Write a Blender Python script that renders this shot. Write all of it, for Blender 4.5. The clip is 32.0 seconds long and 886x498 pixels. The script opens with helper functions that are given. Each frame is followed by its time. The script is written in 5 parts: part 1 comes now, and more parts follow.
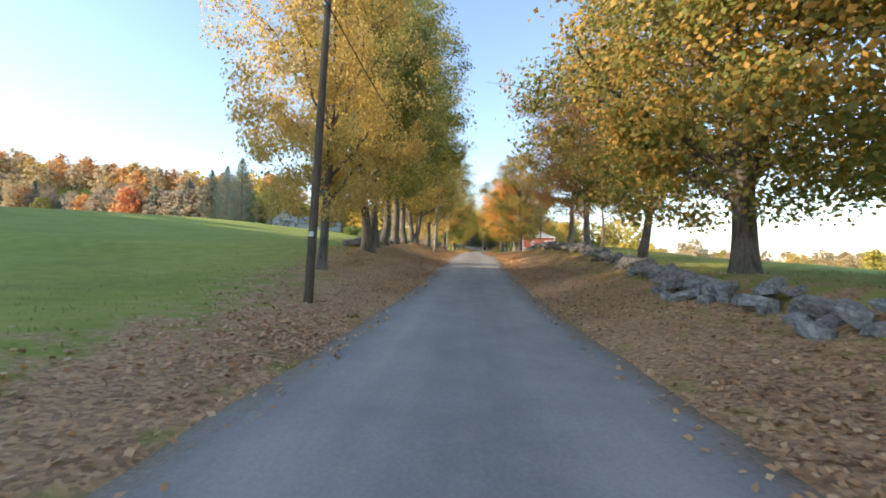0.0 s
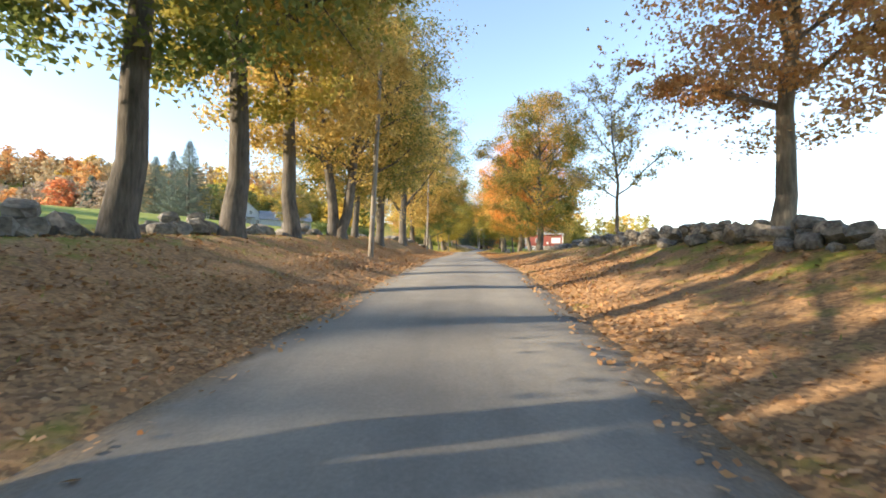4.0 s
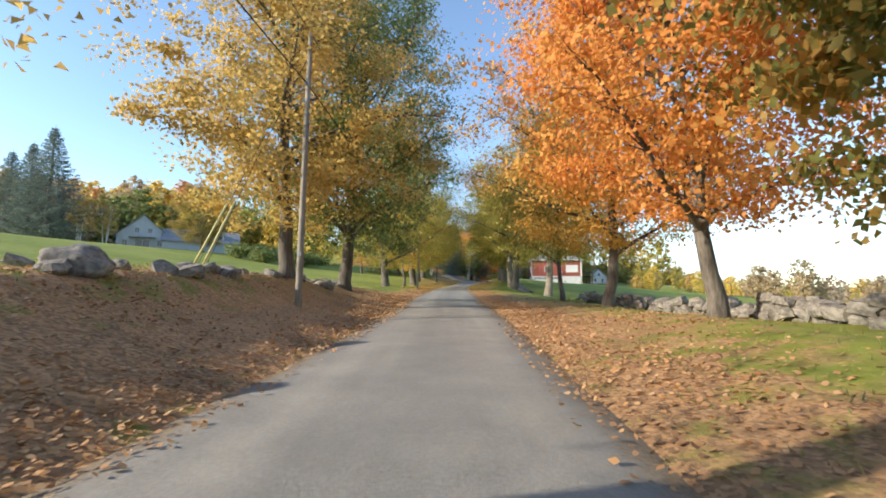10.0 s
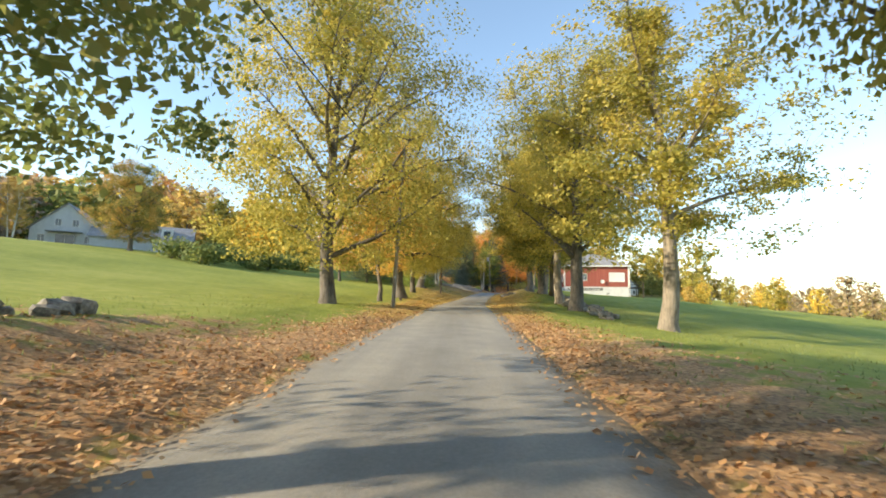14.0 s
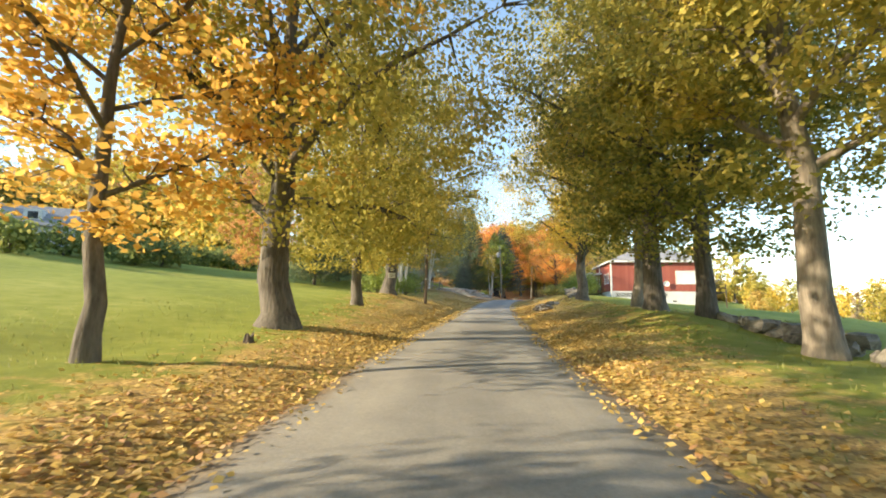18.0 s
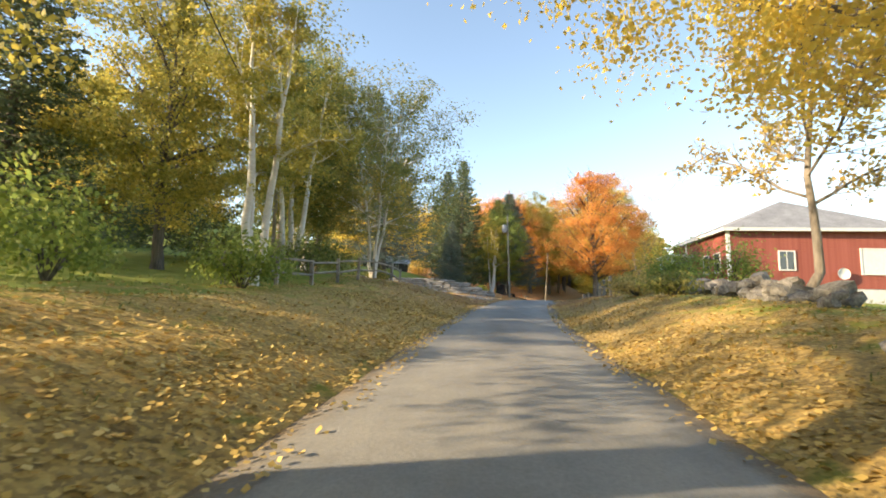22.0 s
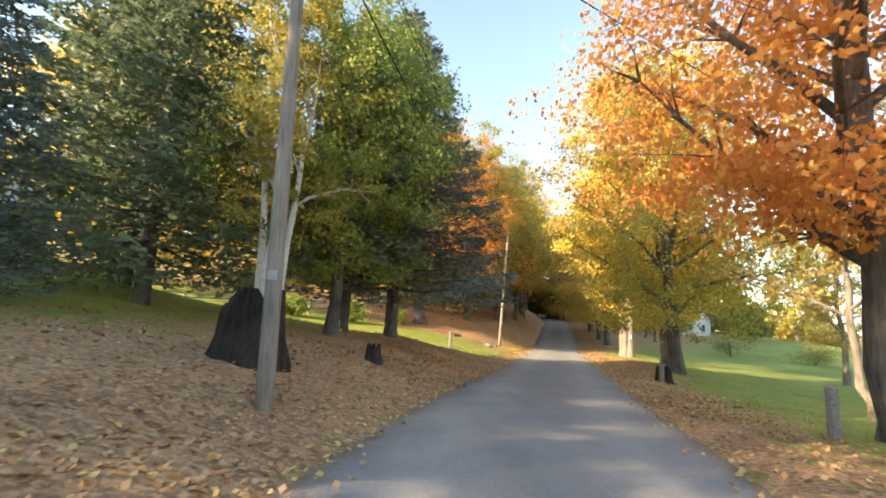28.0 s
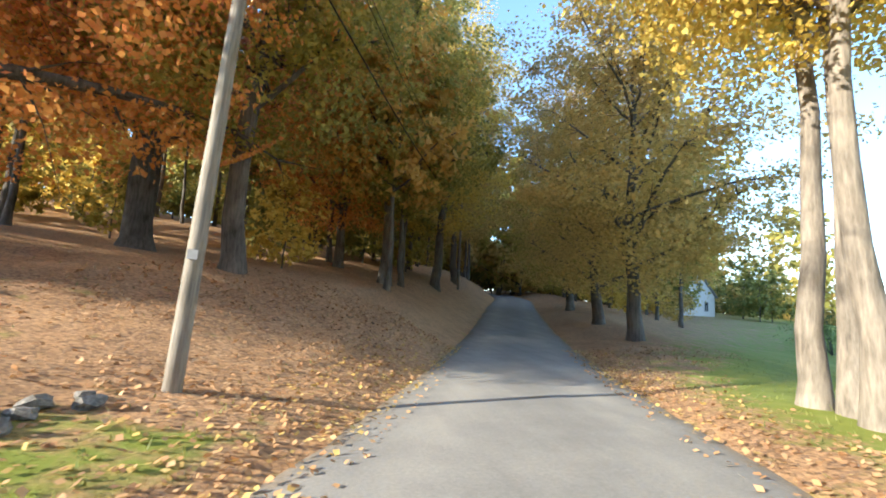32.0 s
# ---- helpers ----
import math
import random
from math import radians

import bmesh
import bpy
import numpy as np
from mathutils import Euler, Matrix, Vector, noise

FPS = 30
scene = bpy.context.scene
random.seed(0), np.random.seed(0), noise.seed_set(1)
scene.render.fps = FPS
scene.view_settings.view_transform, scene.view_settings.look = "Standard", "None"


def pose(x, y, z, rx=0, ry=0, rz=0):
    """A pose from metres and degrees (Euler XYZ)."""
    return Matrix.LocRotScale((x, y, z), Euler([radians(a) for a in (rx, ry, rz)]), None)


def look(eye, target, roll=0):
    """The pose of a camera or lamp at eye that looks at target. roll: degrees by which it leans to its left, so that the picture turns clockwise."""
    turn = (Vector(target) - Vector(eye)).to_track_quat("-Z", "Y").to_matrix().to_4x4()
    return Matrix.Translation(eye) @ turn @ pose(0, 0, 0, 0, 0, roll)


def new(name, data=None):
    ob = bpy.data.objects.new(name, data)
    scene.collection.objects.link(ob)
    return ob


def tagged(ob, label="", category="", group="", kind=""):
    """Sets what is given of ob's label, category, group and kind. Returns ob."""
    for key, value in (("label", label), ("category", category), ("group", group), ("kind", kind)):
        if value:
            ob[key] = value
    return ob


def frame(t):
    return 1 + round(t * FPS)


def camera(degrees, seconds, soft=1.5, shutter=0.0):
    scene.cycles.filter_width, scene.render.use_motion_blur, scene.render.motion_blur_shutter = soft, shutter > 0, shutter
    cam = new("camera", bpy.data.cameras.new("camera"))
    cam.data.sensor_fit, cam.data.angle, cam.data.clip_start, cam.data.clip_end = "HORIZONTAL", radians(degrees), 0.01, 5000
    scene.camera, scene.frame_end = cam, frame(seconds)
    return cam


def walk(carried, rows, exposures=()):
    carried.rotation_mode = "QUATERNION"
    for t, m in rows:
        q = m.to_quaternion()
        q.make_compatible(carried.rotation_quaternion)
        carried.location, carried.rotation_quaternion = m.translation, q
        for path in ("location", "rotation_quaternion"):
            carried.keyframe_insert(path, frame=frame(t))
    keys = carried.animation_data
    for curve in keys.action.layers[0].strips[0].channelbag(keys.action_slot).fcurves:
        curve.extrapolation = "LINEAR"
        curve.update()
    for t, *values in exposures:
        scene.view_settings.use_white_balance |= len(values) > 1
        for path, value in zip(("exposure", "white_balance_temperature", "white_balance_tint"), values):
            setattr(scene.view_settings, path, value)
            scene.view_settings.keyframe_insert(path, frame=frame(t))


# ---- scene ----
cam = camera(87.7, 32.0, soft=1.8, shutter=0.08)
PATH = [
    (0.0, (0.000, 0.000, 1.400), (-0.341, 9.984, 1.846), 1.12),
    (0.5, (0.036, 3.016, 1.489), (-0.288, 13.001, 1.931), 0.86),
    (1.0, (0.114, 6.038, 1.590), (-0.187, 16.024, 2.030), 0.73),
    (1.5, (0.252, 9.075, 1.686), (-0.027, 19.062, 2.129), 0.87),
    (2.0, (0.424, 12.129, 1.794), (0.163, 22.117, 2.225), 0.70),
    (2.5, (0.604, 15.278, 1.928), (0.367, 25.266, 2.365), 1.07),
    (3.0, (0.776, 18.579, 2.093), (0.539, 28.567, 2.521), 0.83),
    (3.5, (0.956, 22.013, 2.314), (0.698, 32.001, 2.735), 0.59),
    (5.5, (1.641, 35.781, 3.481), (1.443, 45.767, 3.975), 0.76),
    (6.0, (1.737, 39.113, 3.743), (1.548, 49.100, 4.218), 0.54),
    (6.5, (1.849, 42.448, 3.950), (1.664, 52.435, 4.420), 0.41),
    (7.0, (1.947, 45.727, 4.130), (1.759, 55.711, 4.659), 0.66),
    (7.5, (2.017, 48.929, 4.307), (1.856, 58.908, 4.936), 0.48),
    (8.0, (2.036, 51.954, 4.496), (1.924, 61.922, 5.281), 0.41),
    (8.5, (2.081, 55.004, 4.643), (2.096, 64.963, 5.554), 0.39),
    (9.0, (2.176, 58.008, 4.756), (2.250, 67.956, 5.765), 0.29),
    (9.5, (2.328, 61.072, 4.861), (2.375, 71.021, 5.877), 0.46),
    (10.0, (2.511, 64.173, 4.961), (2.536, 74.116, 6.019), 0.29),
    (10.5, (2.674, 67.147, 5.094), (2.705, 77.085, 6.203), 0.08),
    (11.0, (2.863, 70.066, 5.236), (2.910, 80.009, 6.300), -0.26),
    (11.5, (3.003, 73.114, 5.364), (3.069, 83.059, 6.407), -0.81),
    (12.0, (3.103, 76.057, 5.464), (3.138, 86.002, 6.513), -0.19),
    (12.5, (3.193, 78.944, 5.593), (3.168, 88.882, 6.702), -0.12),
    (13.0, (3.268, 81.836, 5.731), (3.148, 91.767, 6.895), 0.19),
    (13.5, (3.253, 84.826, 5.857), (3.064, 94.751, 7.064), 0.63),
    (14.0, (3.183, 87.881, 5.990), (2.955, 97.798, 7.253), 0.90),
    (14.5, (3.124, 91.013, 6.143), (2.862, 100.927, 7.430), 0.58),
    (16.5, (3.179, 103.876, 6.826), (2.926, 113.777, 8.207), 0.62),
    (17.0, (3.312, 107.240, 6.985), (3.064, 117.144, 8.342), 0.78),
    (17.5, (3.483, 110.650, 7.115), (3.222, 120.555, 8.464), 0.74),
    (18.0, (3.678, 114.212, 7.246), (3.407, 124.116, 8.601), 0.84),
    (18.5, (3.901, 117.879, 7.367), (3.644, 127.783, 8.719), 0.86),
    (19.0, (4.110, 121.543, 7.513), (3.869, 131.447, 8.871), 0.41),
    (19.5, (4.337, 125.275, 7.673), (4.089, 135.185, 8.991), 0.99),
    (20.0, (4.581, 129.013, 7.830), (4.309, 138.927, 9.110), 1.09),
    (20.5, (4.840, 132.731, 7.962), (4.543, 142.647, 9.219), 1.41),
    (21.0, (5.105, 136.496, 8.091), (4.797, 146.412, 9.348), 1.59),
    (21.5, (5.345, 140.324, 8.236), (5.077, 150.242, 9.491), 1.63),
    (22.0, (5.551, 144.166, 8.403), (5.322, 154.084, 9.662), 1.57),
    (22.5, (5.788, 148.060, 8.588), (5.622, 157.977, 9.866), 1.72),
    (23.0, (6.077, 151.986, 8.788), (5.957, 161.902, 10.076), 2.20),
    (23.5, (6.447, 155.924, 9.002), (6.373, 165.835, 10.331), 2.27),
    (24.0, (6.937, 159.899, 9.230), (6.924, 169.802, 10.613), 2.70),
    (24.5, (7.479, 163.649, 9.480), (7.505, 173.540, 10.950), 3.06),
    (25.0, (8.097, 167.369, 9.726), (8.221, 177.244, 11.299), 3.41),
    (25.5, (8.787, 171.057, 9.982), (9.015, 180.916, 11.642), 3.34),
    (26.0, (9.555, 174.775, 10.250), (9.911, 184.619, 11.972), 3.31),
    (26.5, (10.406, 178.532, 10.442), (10.931, 188.363, 12.199), 2.39),
    (28.5, (14.491, 193.289, 10.851), (15.646, 203.091, 12.462), 3.59),
    (29.0, (15.630, 196.985, 10.861), (16.972, 206.774, 12.406), 3.40),
    (29.5, (16.868, 200.683, 10.807), (18.343, 210.465, 12.269), 3.78),
    (30.0, (18.217, 204.375, 10.752), (19.780, 214.153, 12.146), 3.62),
    (30.5, (19.660, 208.085, 10.707), (21.299, 217.859, 12.046), 3.39),
    (31.0, (21.080, 211.778, 10.670), (22.800, 221.538, 12.001), 3.29),
    (31.5, (22.454, 215.479, 10.666), (24.294, 225.217, 12.003), 2.97),
    (32.0, (23.769, 219.256, 10.704), (25.750, 228.964, 12.056), 2.96),
]
walk(cam, [(t, look(eye, target, roll)) for t, eye, target, roll in PATH], [(0, 1.6, 7300, 13), (3, 1.8, 7700, 13), (6, 1.4, 6300, 11), (8, 1.3, 6200, 9), (10, 1.2, 6600, 10), (13, 1.4, 7400, 7), (17, 1.7, 7700, 7), (19, 1.75, 7700, 8), (21, 1.45, 8800, 10), (22, 1.65, 8300, 11), (24, 1.6, 6500, 12), (26, 1.6, 6700, 13), (28.5, 2.35, 8600, 11), (29, 2.4, 8700, 11), (31, 2.55, 8600, 9), (32, 2.05, 6000, 7)])

# ---------------------------------------------------------------- light
SUN_AZ, SUN_EL = radians(-106), radians(20)      # azimuth from +y, clockwise; low sun on the left, a little behind
world = bpy.data.worlds.new("sky")
scene.world = world
world.use_nodes = True
wn, wl = world.node_tree.nodes, world.node_tree.links
wn.clear()
sky = wn.new("ShaderNodeTexSky")
sky.sky_type, sky.sun_disc = "NISHITA", False
sky.sun_elevation, sky.sun_rotation = SUN_EL, SUN_AZ
sky.altitude, sky.air_density, sky.dust_density, sky.ozone_density = 200, 1.0, 0.2, 2.2
wbg, wout = wn.new("ShaderNodeBackground"), wn.new("ShaderNodeOutputWorld")
wbg.inputs[1].default_value = 0.15
# thin bright cloud low over the horizon
wco, wsep, wmap, wnoi, wrmp, wmix = (wn.new("ShaderNode" + k) for k in ("TexCoord", "SeparateXYZ", "Mapping", "TexNoise", "ValToRGB", "Mix"))
wmap.inputs["Scale"].default_value = (2.2, 2.2, 7.0)
wnoi.inputs["Scale"].default_value, wnoi.inputs["Detail"].default_value = 1.3, 5.0
wrmp.color_ramp.elements[0].position, wrmp.color_ramp.elements[1].position = 0.40, 0.62
whi = wn.new("ShaderNodeMapRange")
whi.inputs["From Min"].default_value, whi.inputs["From Max"].default_value = 0.22, 0.02
wmul = wn.new("ShaderNodeMath")
wmul.operation = "MULTIPLY"
wmix.data_type = "RGBA"
wmix.inputs["B"].default_value = (2.9, 3.0, 3.15, 1)
wl.new(wco.outputs["Generated"], wsep.inputs[0])
wl.new(wco.outputs["Generated"], wmap.inputs["Vector"])
wl.new(wmap.outputs[0], wnoi.inputs["Vector"])
wl.new(wnoi.outputs["Fac"], wrmp.inputs[0])
wl.new(wsep.outputs["Z"], whi.inputs["Value"])
wl.new(wrmp.outputs[0], wmul.inputs[0])
wl.new(whi.outputs[0], wmul.inputs[1])
wl.new(wmul.outputs[0], wmix.inputs["Factor"])
wl.new(sky.outputs[0], wmix.inputs["A"])
wl.new(wmix.outputs["Result"], wbg.inputs[0])
wl.new(wbg.outputs[0], wout.inputs[0])
sun = new("sun", bpy.data.lights.new("sun", "SUN"))
sun.data.energy, sun.data.angle, sun.data.color = 3.4, radians(0.8), (1.0, 0.86, 0.66)
sun_way = Vector((math.sin(SUN_AZ) * math.cos(SUN_EL), math.cos(SUN_AZ) * math.cos(SUN_EL), math.sin(SUN_EL)))
sun.matrix_world = look(sun_way * 300, (0, 0, 0))


# ---------------------------------------------------------------- materials
def material(name, build, rough=0.8, metal=0.0):
    m = bpy.data.materials.new(name)
    m.use_nodes = True
    n, l = m.node_tree.nodes, m.node_tree.links
    b = n["Principled BSDF"]
    b.inputs["Roughness"].default_value, b.inputs["Metallic"].default_value = rough, metal
    b.inputs["Specular IOR Level"].default_value = 0.25
    build(n, l, b)
    return m


def ramp(n, stops):
    r = n.new("ShaderNodeValToRGB")
    e = r.color_ramp.elements
    while len(e) < len(stops):
        e.new(0.5)
    for k, (p, c) in zip(e, stops):
        k.position, k.color = p, (*c, 1)
    return r


def noise_tex(n, l, scale, detail=6.0, rough=0.6, stretch=None, where="Object"):
    t = n.new("ShaderNodeTexNoise")
    t.inputs["Scale"].default_value, t.inputs["Detail"].default_value, t.inputs["Roughness"].default_value = scale, detail, rough
    c = n.new("ShaderNodeTexCoord")
    if stretch:
        mp = n.new("ShaderNodeMapping")
        mp.inputs["Scale"].default_value = stretch
        l.new(c.outputs[where], mp.inputs[0])
        l.new(mp.outputs[0], t.inputs["Vector"])
    else:
        l.new(c.outputs[where], t.inputs["Vector"])
    return t


def bump(n, l, b, height, strength=0.4, distance=0.02):
    k = n.new("ShaderNodeBump")
    k.inputs["Strength"].default_value, k.inputs["Distance"].default_value = strength, distance
    l.new(height, k.inputs["Height"])
    l.new(k.outputs[0], b.inputs["Normal"])


def mix_color(n, l, fac, a, b_):
    k = n.new("ShaderNodeMix")
    k.data_type = "RGBA"
    l.new(fac, k.inputs["Factor"])
    l.new(a, k.inputs["A"])
    l.new(b_, k.inputs["B"])
    return k.outputs["Result"]


def grained(name, dark, light, scale=8.0, rough=0.85, stretch=None, relief=0.4, deep=0.02, metal=0.0, blotch=1.2, where="Object"):
    """Two scales of noise between a dark and a light tone, with relief."""
    def build(n, l, b):
        fine, wide = noise_tex(n, l, scale, 8, 0.65, stretch, where), noise_tex(n, l, blotch, 3, 0.5, None, where)
        add = n.new("ShaderNodeMath")
        add.operation = "MULTIPLY_ADD"
        add.inputs[1].default_value = 0.6
        l.new(fine.outputs["Fac"], add.inputs[0])
        half = n.new("ShaderNodeMath")
        half.operation = "MULTIPLY"
        half.inputs[1].default_value = 0.4
        l.new(wide.outputs["Fac"], half.inputs[0])
        l.new(half.outputs[0], add.inputs[2])
        r = ramp(n, [(0.33, dark), (0.67, light)])
        l.new(add.outputs[0], r.inputs[0])
        l.new(r.outputs[0], b.inputs["Base Color"])
        bump(n, l, b, fine.outputs["Fac"], relief, deep)
    return material(name, build, rough, metal)


def leafy(name, tones, glow=0.35):
    """Leaves: each one its own tone, letting some of the light through."""
    def build(n, l, b):
        g = n.new("ShaderNodeNewGeometry")
        r = ramp(n, [(i / (len(tones) - 1), c) for i, c in enumerate(tones)])
        r.color_ramp.interpolation = "LINEAR"
        wide = noise_tex(n, l, 0.35, 2, 0.5)
        add = n.new("ShaderNodeMath")
        add.operation = "MULTIPLY_ADD"
        add.inputs[1].default_value = 0.55
        sub = n.new("ShaderNodeMapRange")
        sub.inputs["From Min"].default_value, sub.inputs["From Max"].default_value = 0.3, 0.7
        sub.inputs["To Min"].default_value, sub.inputs["To Max"].default_value = 0.0, 0.45
        l.new(wide.outputs["Fac"], sub.inputs["Value"])
        l.new(g.outputs["Random Per Island"], add.inputs[0])
        l.new(sub.outputs[0], add.inputs[2])
        l.new(add.outputs[0], r.inputs[0])
        l.new(r.outputs[0], b.inputs["Base Color"])
        b.inputs["Roughness"].default_value = 0.6
        tr = n.new("ShaderNodeBsdfTranslucent")
        l.new(r.outputs[0], tr.inputs["Color"])
        mx = n.new("ShaderNodeMixShader")
        mx.inputs[0].default_value = glow
        l.new(b.outputs[0], mx.inputs[1])
        l.new(tr.outputs[0], mx.inputs[2])
        l.new(mx.outputs[0], n["Material Output"].inputs["Surface"])
    return material(name, build, 0.6)


def ground_build(n, l, b):
    at = n.new("ShaderNodeAttribute")
    at.attribute_name = "litter"
    fine, mid, wide = noise_tex(n, l, 9.0, 8, 0.7), noise_tex(n, l, 1.6, 6, 0.6), noise_tex(n, l, 0.12, 4, 0.55)
    grass = ramp(n, [(0.25, (0.13, 0.165, 0.03)), (0.5, (0.24, 0.28, 0.05)), (0.75, (0.38, 0.37, 0.10))])
    blend = n.new("ShaderNodeMath")
    blend.operation = "MULTIPLY_ADD"
    blend.inputs[1].default_value = 0.5
    h = n.new("ShaderNodeMath")
    h.operation = "MULTIPLY"
    h.inputs[1].default_value = 0.5
    l.new(wide.outputs["Fac"], h.inputs[0])
    l.new(mid.outputs["Fac"], blend.inputs[0])
    l.new(h.outputs[0], blend.inputs[2])
    l.new(blend.outputs[0], grass.inputs[0])
    vor = n.new("ShaderNodeTexVoronoi")
    vor.inputs["Scale"].default_value = 21.0
    c = n.new("ShaderNodeTexCoord")
    l.new(c.outputs["Object"], vor.inputs["Vector"])
    sepc = n.new("ShaderNodeSeparateColor")
    l.new(vor.outputs["Color"], sepc.inputs[0])
    dead = ramp(n, [(0.15, (0.135, 0.088, 0.055)), (0.4, (0.30, 0.185, 0.105)), (0.65, (0.47, 0.285, 0.145)), (0.9, (0.62, 0.41, 0.23))])
    soft = n.new("ShaderNodeMath")
    soft.operation = "MULTIPLY_ADD"
    soft.inputs[1].default_value = 0.45
    rest = n.new("ShaderNodeMath")
    rest.operation = "MULTIPLY"
    rest.inputs[1].default_value = 0.6
    patch = noise_tex(n, l, 0.7, 7, 0.72)
    l.new(patch.outputs["Fac"], rest.inputs[0])
    l.new(sepc.outputs[0], soft.inputs[0])
    l.new(rest.outputs[0], soft.inputs[2])
    l.new(soft.outputs[0], dead.inputs[0])
    gold = ramp(n, [(0.15, (0.16, 0.115, 0.05)), (0.4, (0.34, 0.24, 0.09)), (0.65, (0.53, 0.37, 0.12)), (0.9, (0.66, 0.50, 0.20))])
    l.new(soft.outputs[0], gold.inputs[0])
    along = n.new("ShaderNodeSeparateXYZ")
    l.new(c.outputs["Object"], along.inputs[0])
    near = n.new("ShaderNodeMapRange")
    near.inputs["From Min"].default_value, near.inputs["From Max"].default_value = 98.0, 122.0
    near.inputs["To Max"].default_value = 0.85
    l.new(along.outputs["Y"], near.inputs["Value"])
    past = n.new("ShaderNodeMapRange")
    past.inputs["From Min"].default_value, past.inputs["From Max"].default_value = 176.0, 160.0
    l.new(along.outputs["Y"], past.inputs["Value"])
    both = n.new("ShaderNodeMath")
    both.operation = "MULTIPLY"
    l.new(near.outputs[0], both.inputs[0])
    l.new(past.outputs[0], both.inputs[1])
    fallen = mix_color(n, l, both.outputs[0], dead.outputs[0], gold.outputs[0])
    # how much of the ground the leaves hide, broken up at the edges
    cut = n.new("ShaderNodeMath")
    cut.operation = "ADD"
    l.new(at.outputs["Fac"], cut.inputs[0])
    off = n.new("ShaderNodeMapRange")
    off.inputs["To Min"].default_value, off.inputs["To Max"].default_value = -0.95, 0.95
    l.new(mid.outputs["Fac"], off.inputs["Value"])
    l.new(off.outputs[0], cut.inputs[1])
    step = n.new("ShaderNodeMapRange")
    step.inputs["From Min"].default_value, step.inputs["From Max"].default_value = 0.30, 0.70
    l.new(cut.outputs[0], step.inputs["Value"])
    l.new(mix_color(n, l, step.outputs[0], grass.outputs[0], fallen), b.inputs["Base Color"])
    bump(n, l, b, fine.outputs["Fac"], 0.7, 0.06)


def road_build(n, l, b):
    uv = n.new("ShaderNodeUVMap")
    sep = n.new("ShaderNodeSeparateXYZ")
    l.new(uv.outputs[0], sep.inputs[0])
    fine, mid, long_ = noise_tex(n, l, 26.0, 8, 0.75), noise_tex(n, l, 1.1, 5, 0.6), noise_tex(n, l, 0.6, 4, 0.6, (3.0, 0.12, 1.0))
    base = ramp(n, [(0.30, (0.165, 0.163, 0.155)), (0.50, (0.245, 0.24, 0.225)), (0.70, (0.36, 0.345, 0.31))])
    add = n.new("ShaderNodeMath")
    add.operation = "MULTIPLY_ADD"
    add.inputs[1].default_value = 0.45
    k = n.new("ShaderNodeMath")
    k.operation = "MULTIPLY_ADD"
    k.inputs[1].default_value = 0.3
    k2 = n.new("ShaderNodeMath")
    k2.operation = "MULTIPLY"
    k2.inputs[1].default_value = 0.25
    l.new(long_.outputs["Fac"], k2.inputs[0])
    l.new(mid.outputs["Fac"], k.inputs[0])
    l.new(k2.outputs[0], k.inputs[2])
    l.new(fine.outputs["Fac"], add.inputs[0])
    l.new(k.outputs[0], add.inputs[2])
    # paler wheel tracks
    w = n.new("ShaderNodeMath")
    w.operation = "PINGPONG"
    w.inputs[1].default_value = 0.25
    l.new(sep.outputs[0], w.inputs[0])
    tr = n.new("ShaderNodeMapRange")
    tr.inputs["From Min"].default_value, tr.inputs["From Max"].default_value = 0.08, 0.25
    tr.inputs["To Min"].default_value, tr.inputs["To Max"].default_value = 0.0, 0.10
    l.new(w.outputs[0], tr.inputs["Value"])
    a2 = n.new("ShaderNodeMath")
    a2.operation = "ADD"
    l.new(add.outputs[0], a2.inputs[0])
    l.new(tr.outputs[0], a2.inputs[1])
    l.new(a2.outputs[0], base.inputs[0])
    # loose brown dirt and crumbled leaves towards the edges
    side = n.new("ShaderNodeMath")
    side.operation = "PINGPONG"
    side.inputs[1].default_value = 0.5
    l.new(sep.outputs[0], side.inputs[0])
    ragged = n.new("ShaderNodeMath")
    ragged.operation = "MULTIPLY_ADD"
    ragged.inputs[1].default_value = 0.22
    l.new(noise_tex(n, l, 2.6, 8, 0.75).outputs["Fac"], ragged.inputs[0])
    l.new(side.outputs[0], ragged.inputs[2])
    edge = n.new("ShaderNodeMapRange")
    edge.inputs["From Min"].default_value, edge.inputs["From Max"].default_value = 0.21, 0.11
    l.new(ragged.outputs[0], edge.inputs["Value"])
    dirt = ramp(n, [(0.3, (0.12, 0.09, 0.06)), (0.55, (0.26, 0.20, 0.13)), (0.75, (0.42, 0.31, 0.18))])
    l.new(fine.outputs["Fac"], dirt.inputs[0])
    l.new(mix_color(n, l, edge.outputs[0], base.outputs[0], dirt.outputs[0]), b.inputs["Base Color"])
    bump(n, l, b, fine.outputs["Fac"], 0.6, 0.015)


M_GROUND = material("grass_and_leaf_litter", ground_build, 0.95)
M_ROAD = material("packed_gravel", road_build, 0.9)
M_GRAVEL = grained("pale_gravel", (0.17, 0.155, 0.14), (0.46, 0.43, 0.39), 22.0, 0.95, None, 0.8, 0.02)
M_BARK = grained("grey_bark", (0.05, 0.046, 0.042), (0.235, 0.212, 0.188), 9.0, 0.95, (1.6, 1.6, 0.22), 1.0, 0.06)
M_PALEBARK = grained("pale_bark", (0.11, 0.095, 0.08), (0.38, 0.335, 0.285), 8.0, 0.95, (1.5, 1.5, 0.25), 0.9, 0.05)
M_STONE = grained("lichened_fieldstone", (0.07, 0.068, 0.066), (0.37, 0.35, 0.32), 5.0, 0.9, None, 0.7, 0.03)
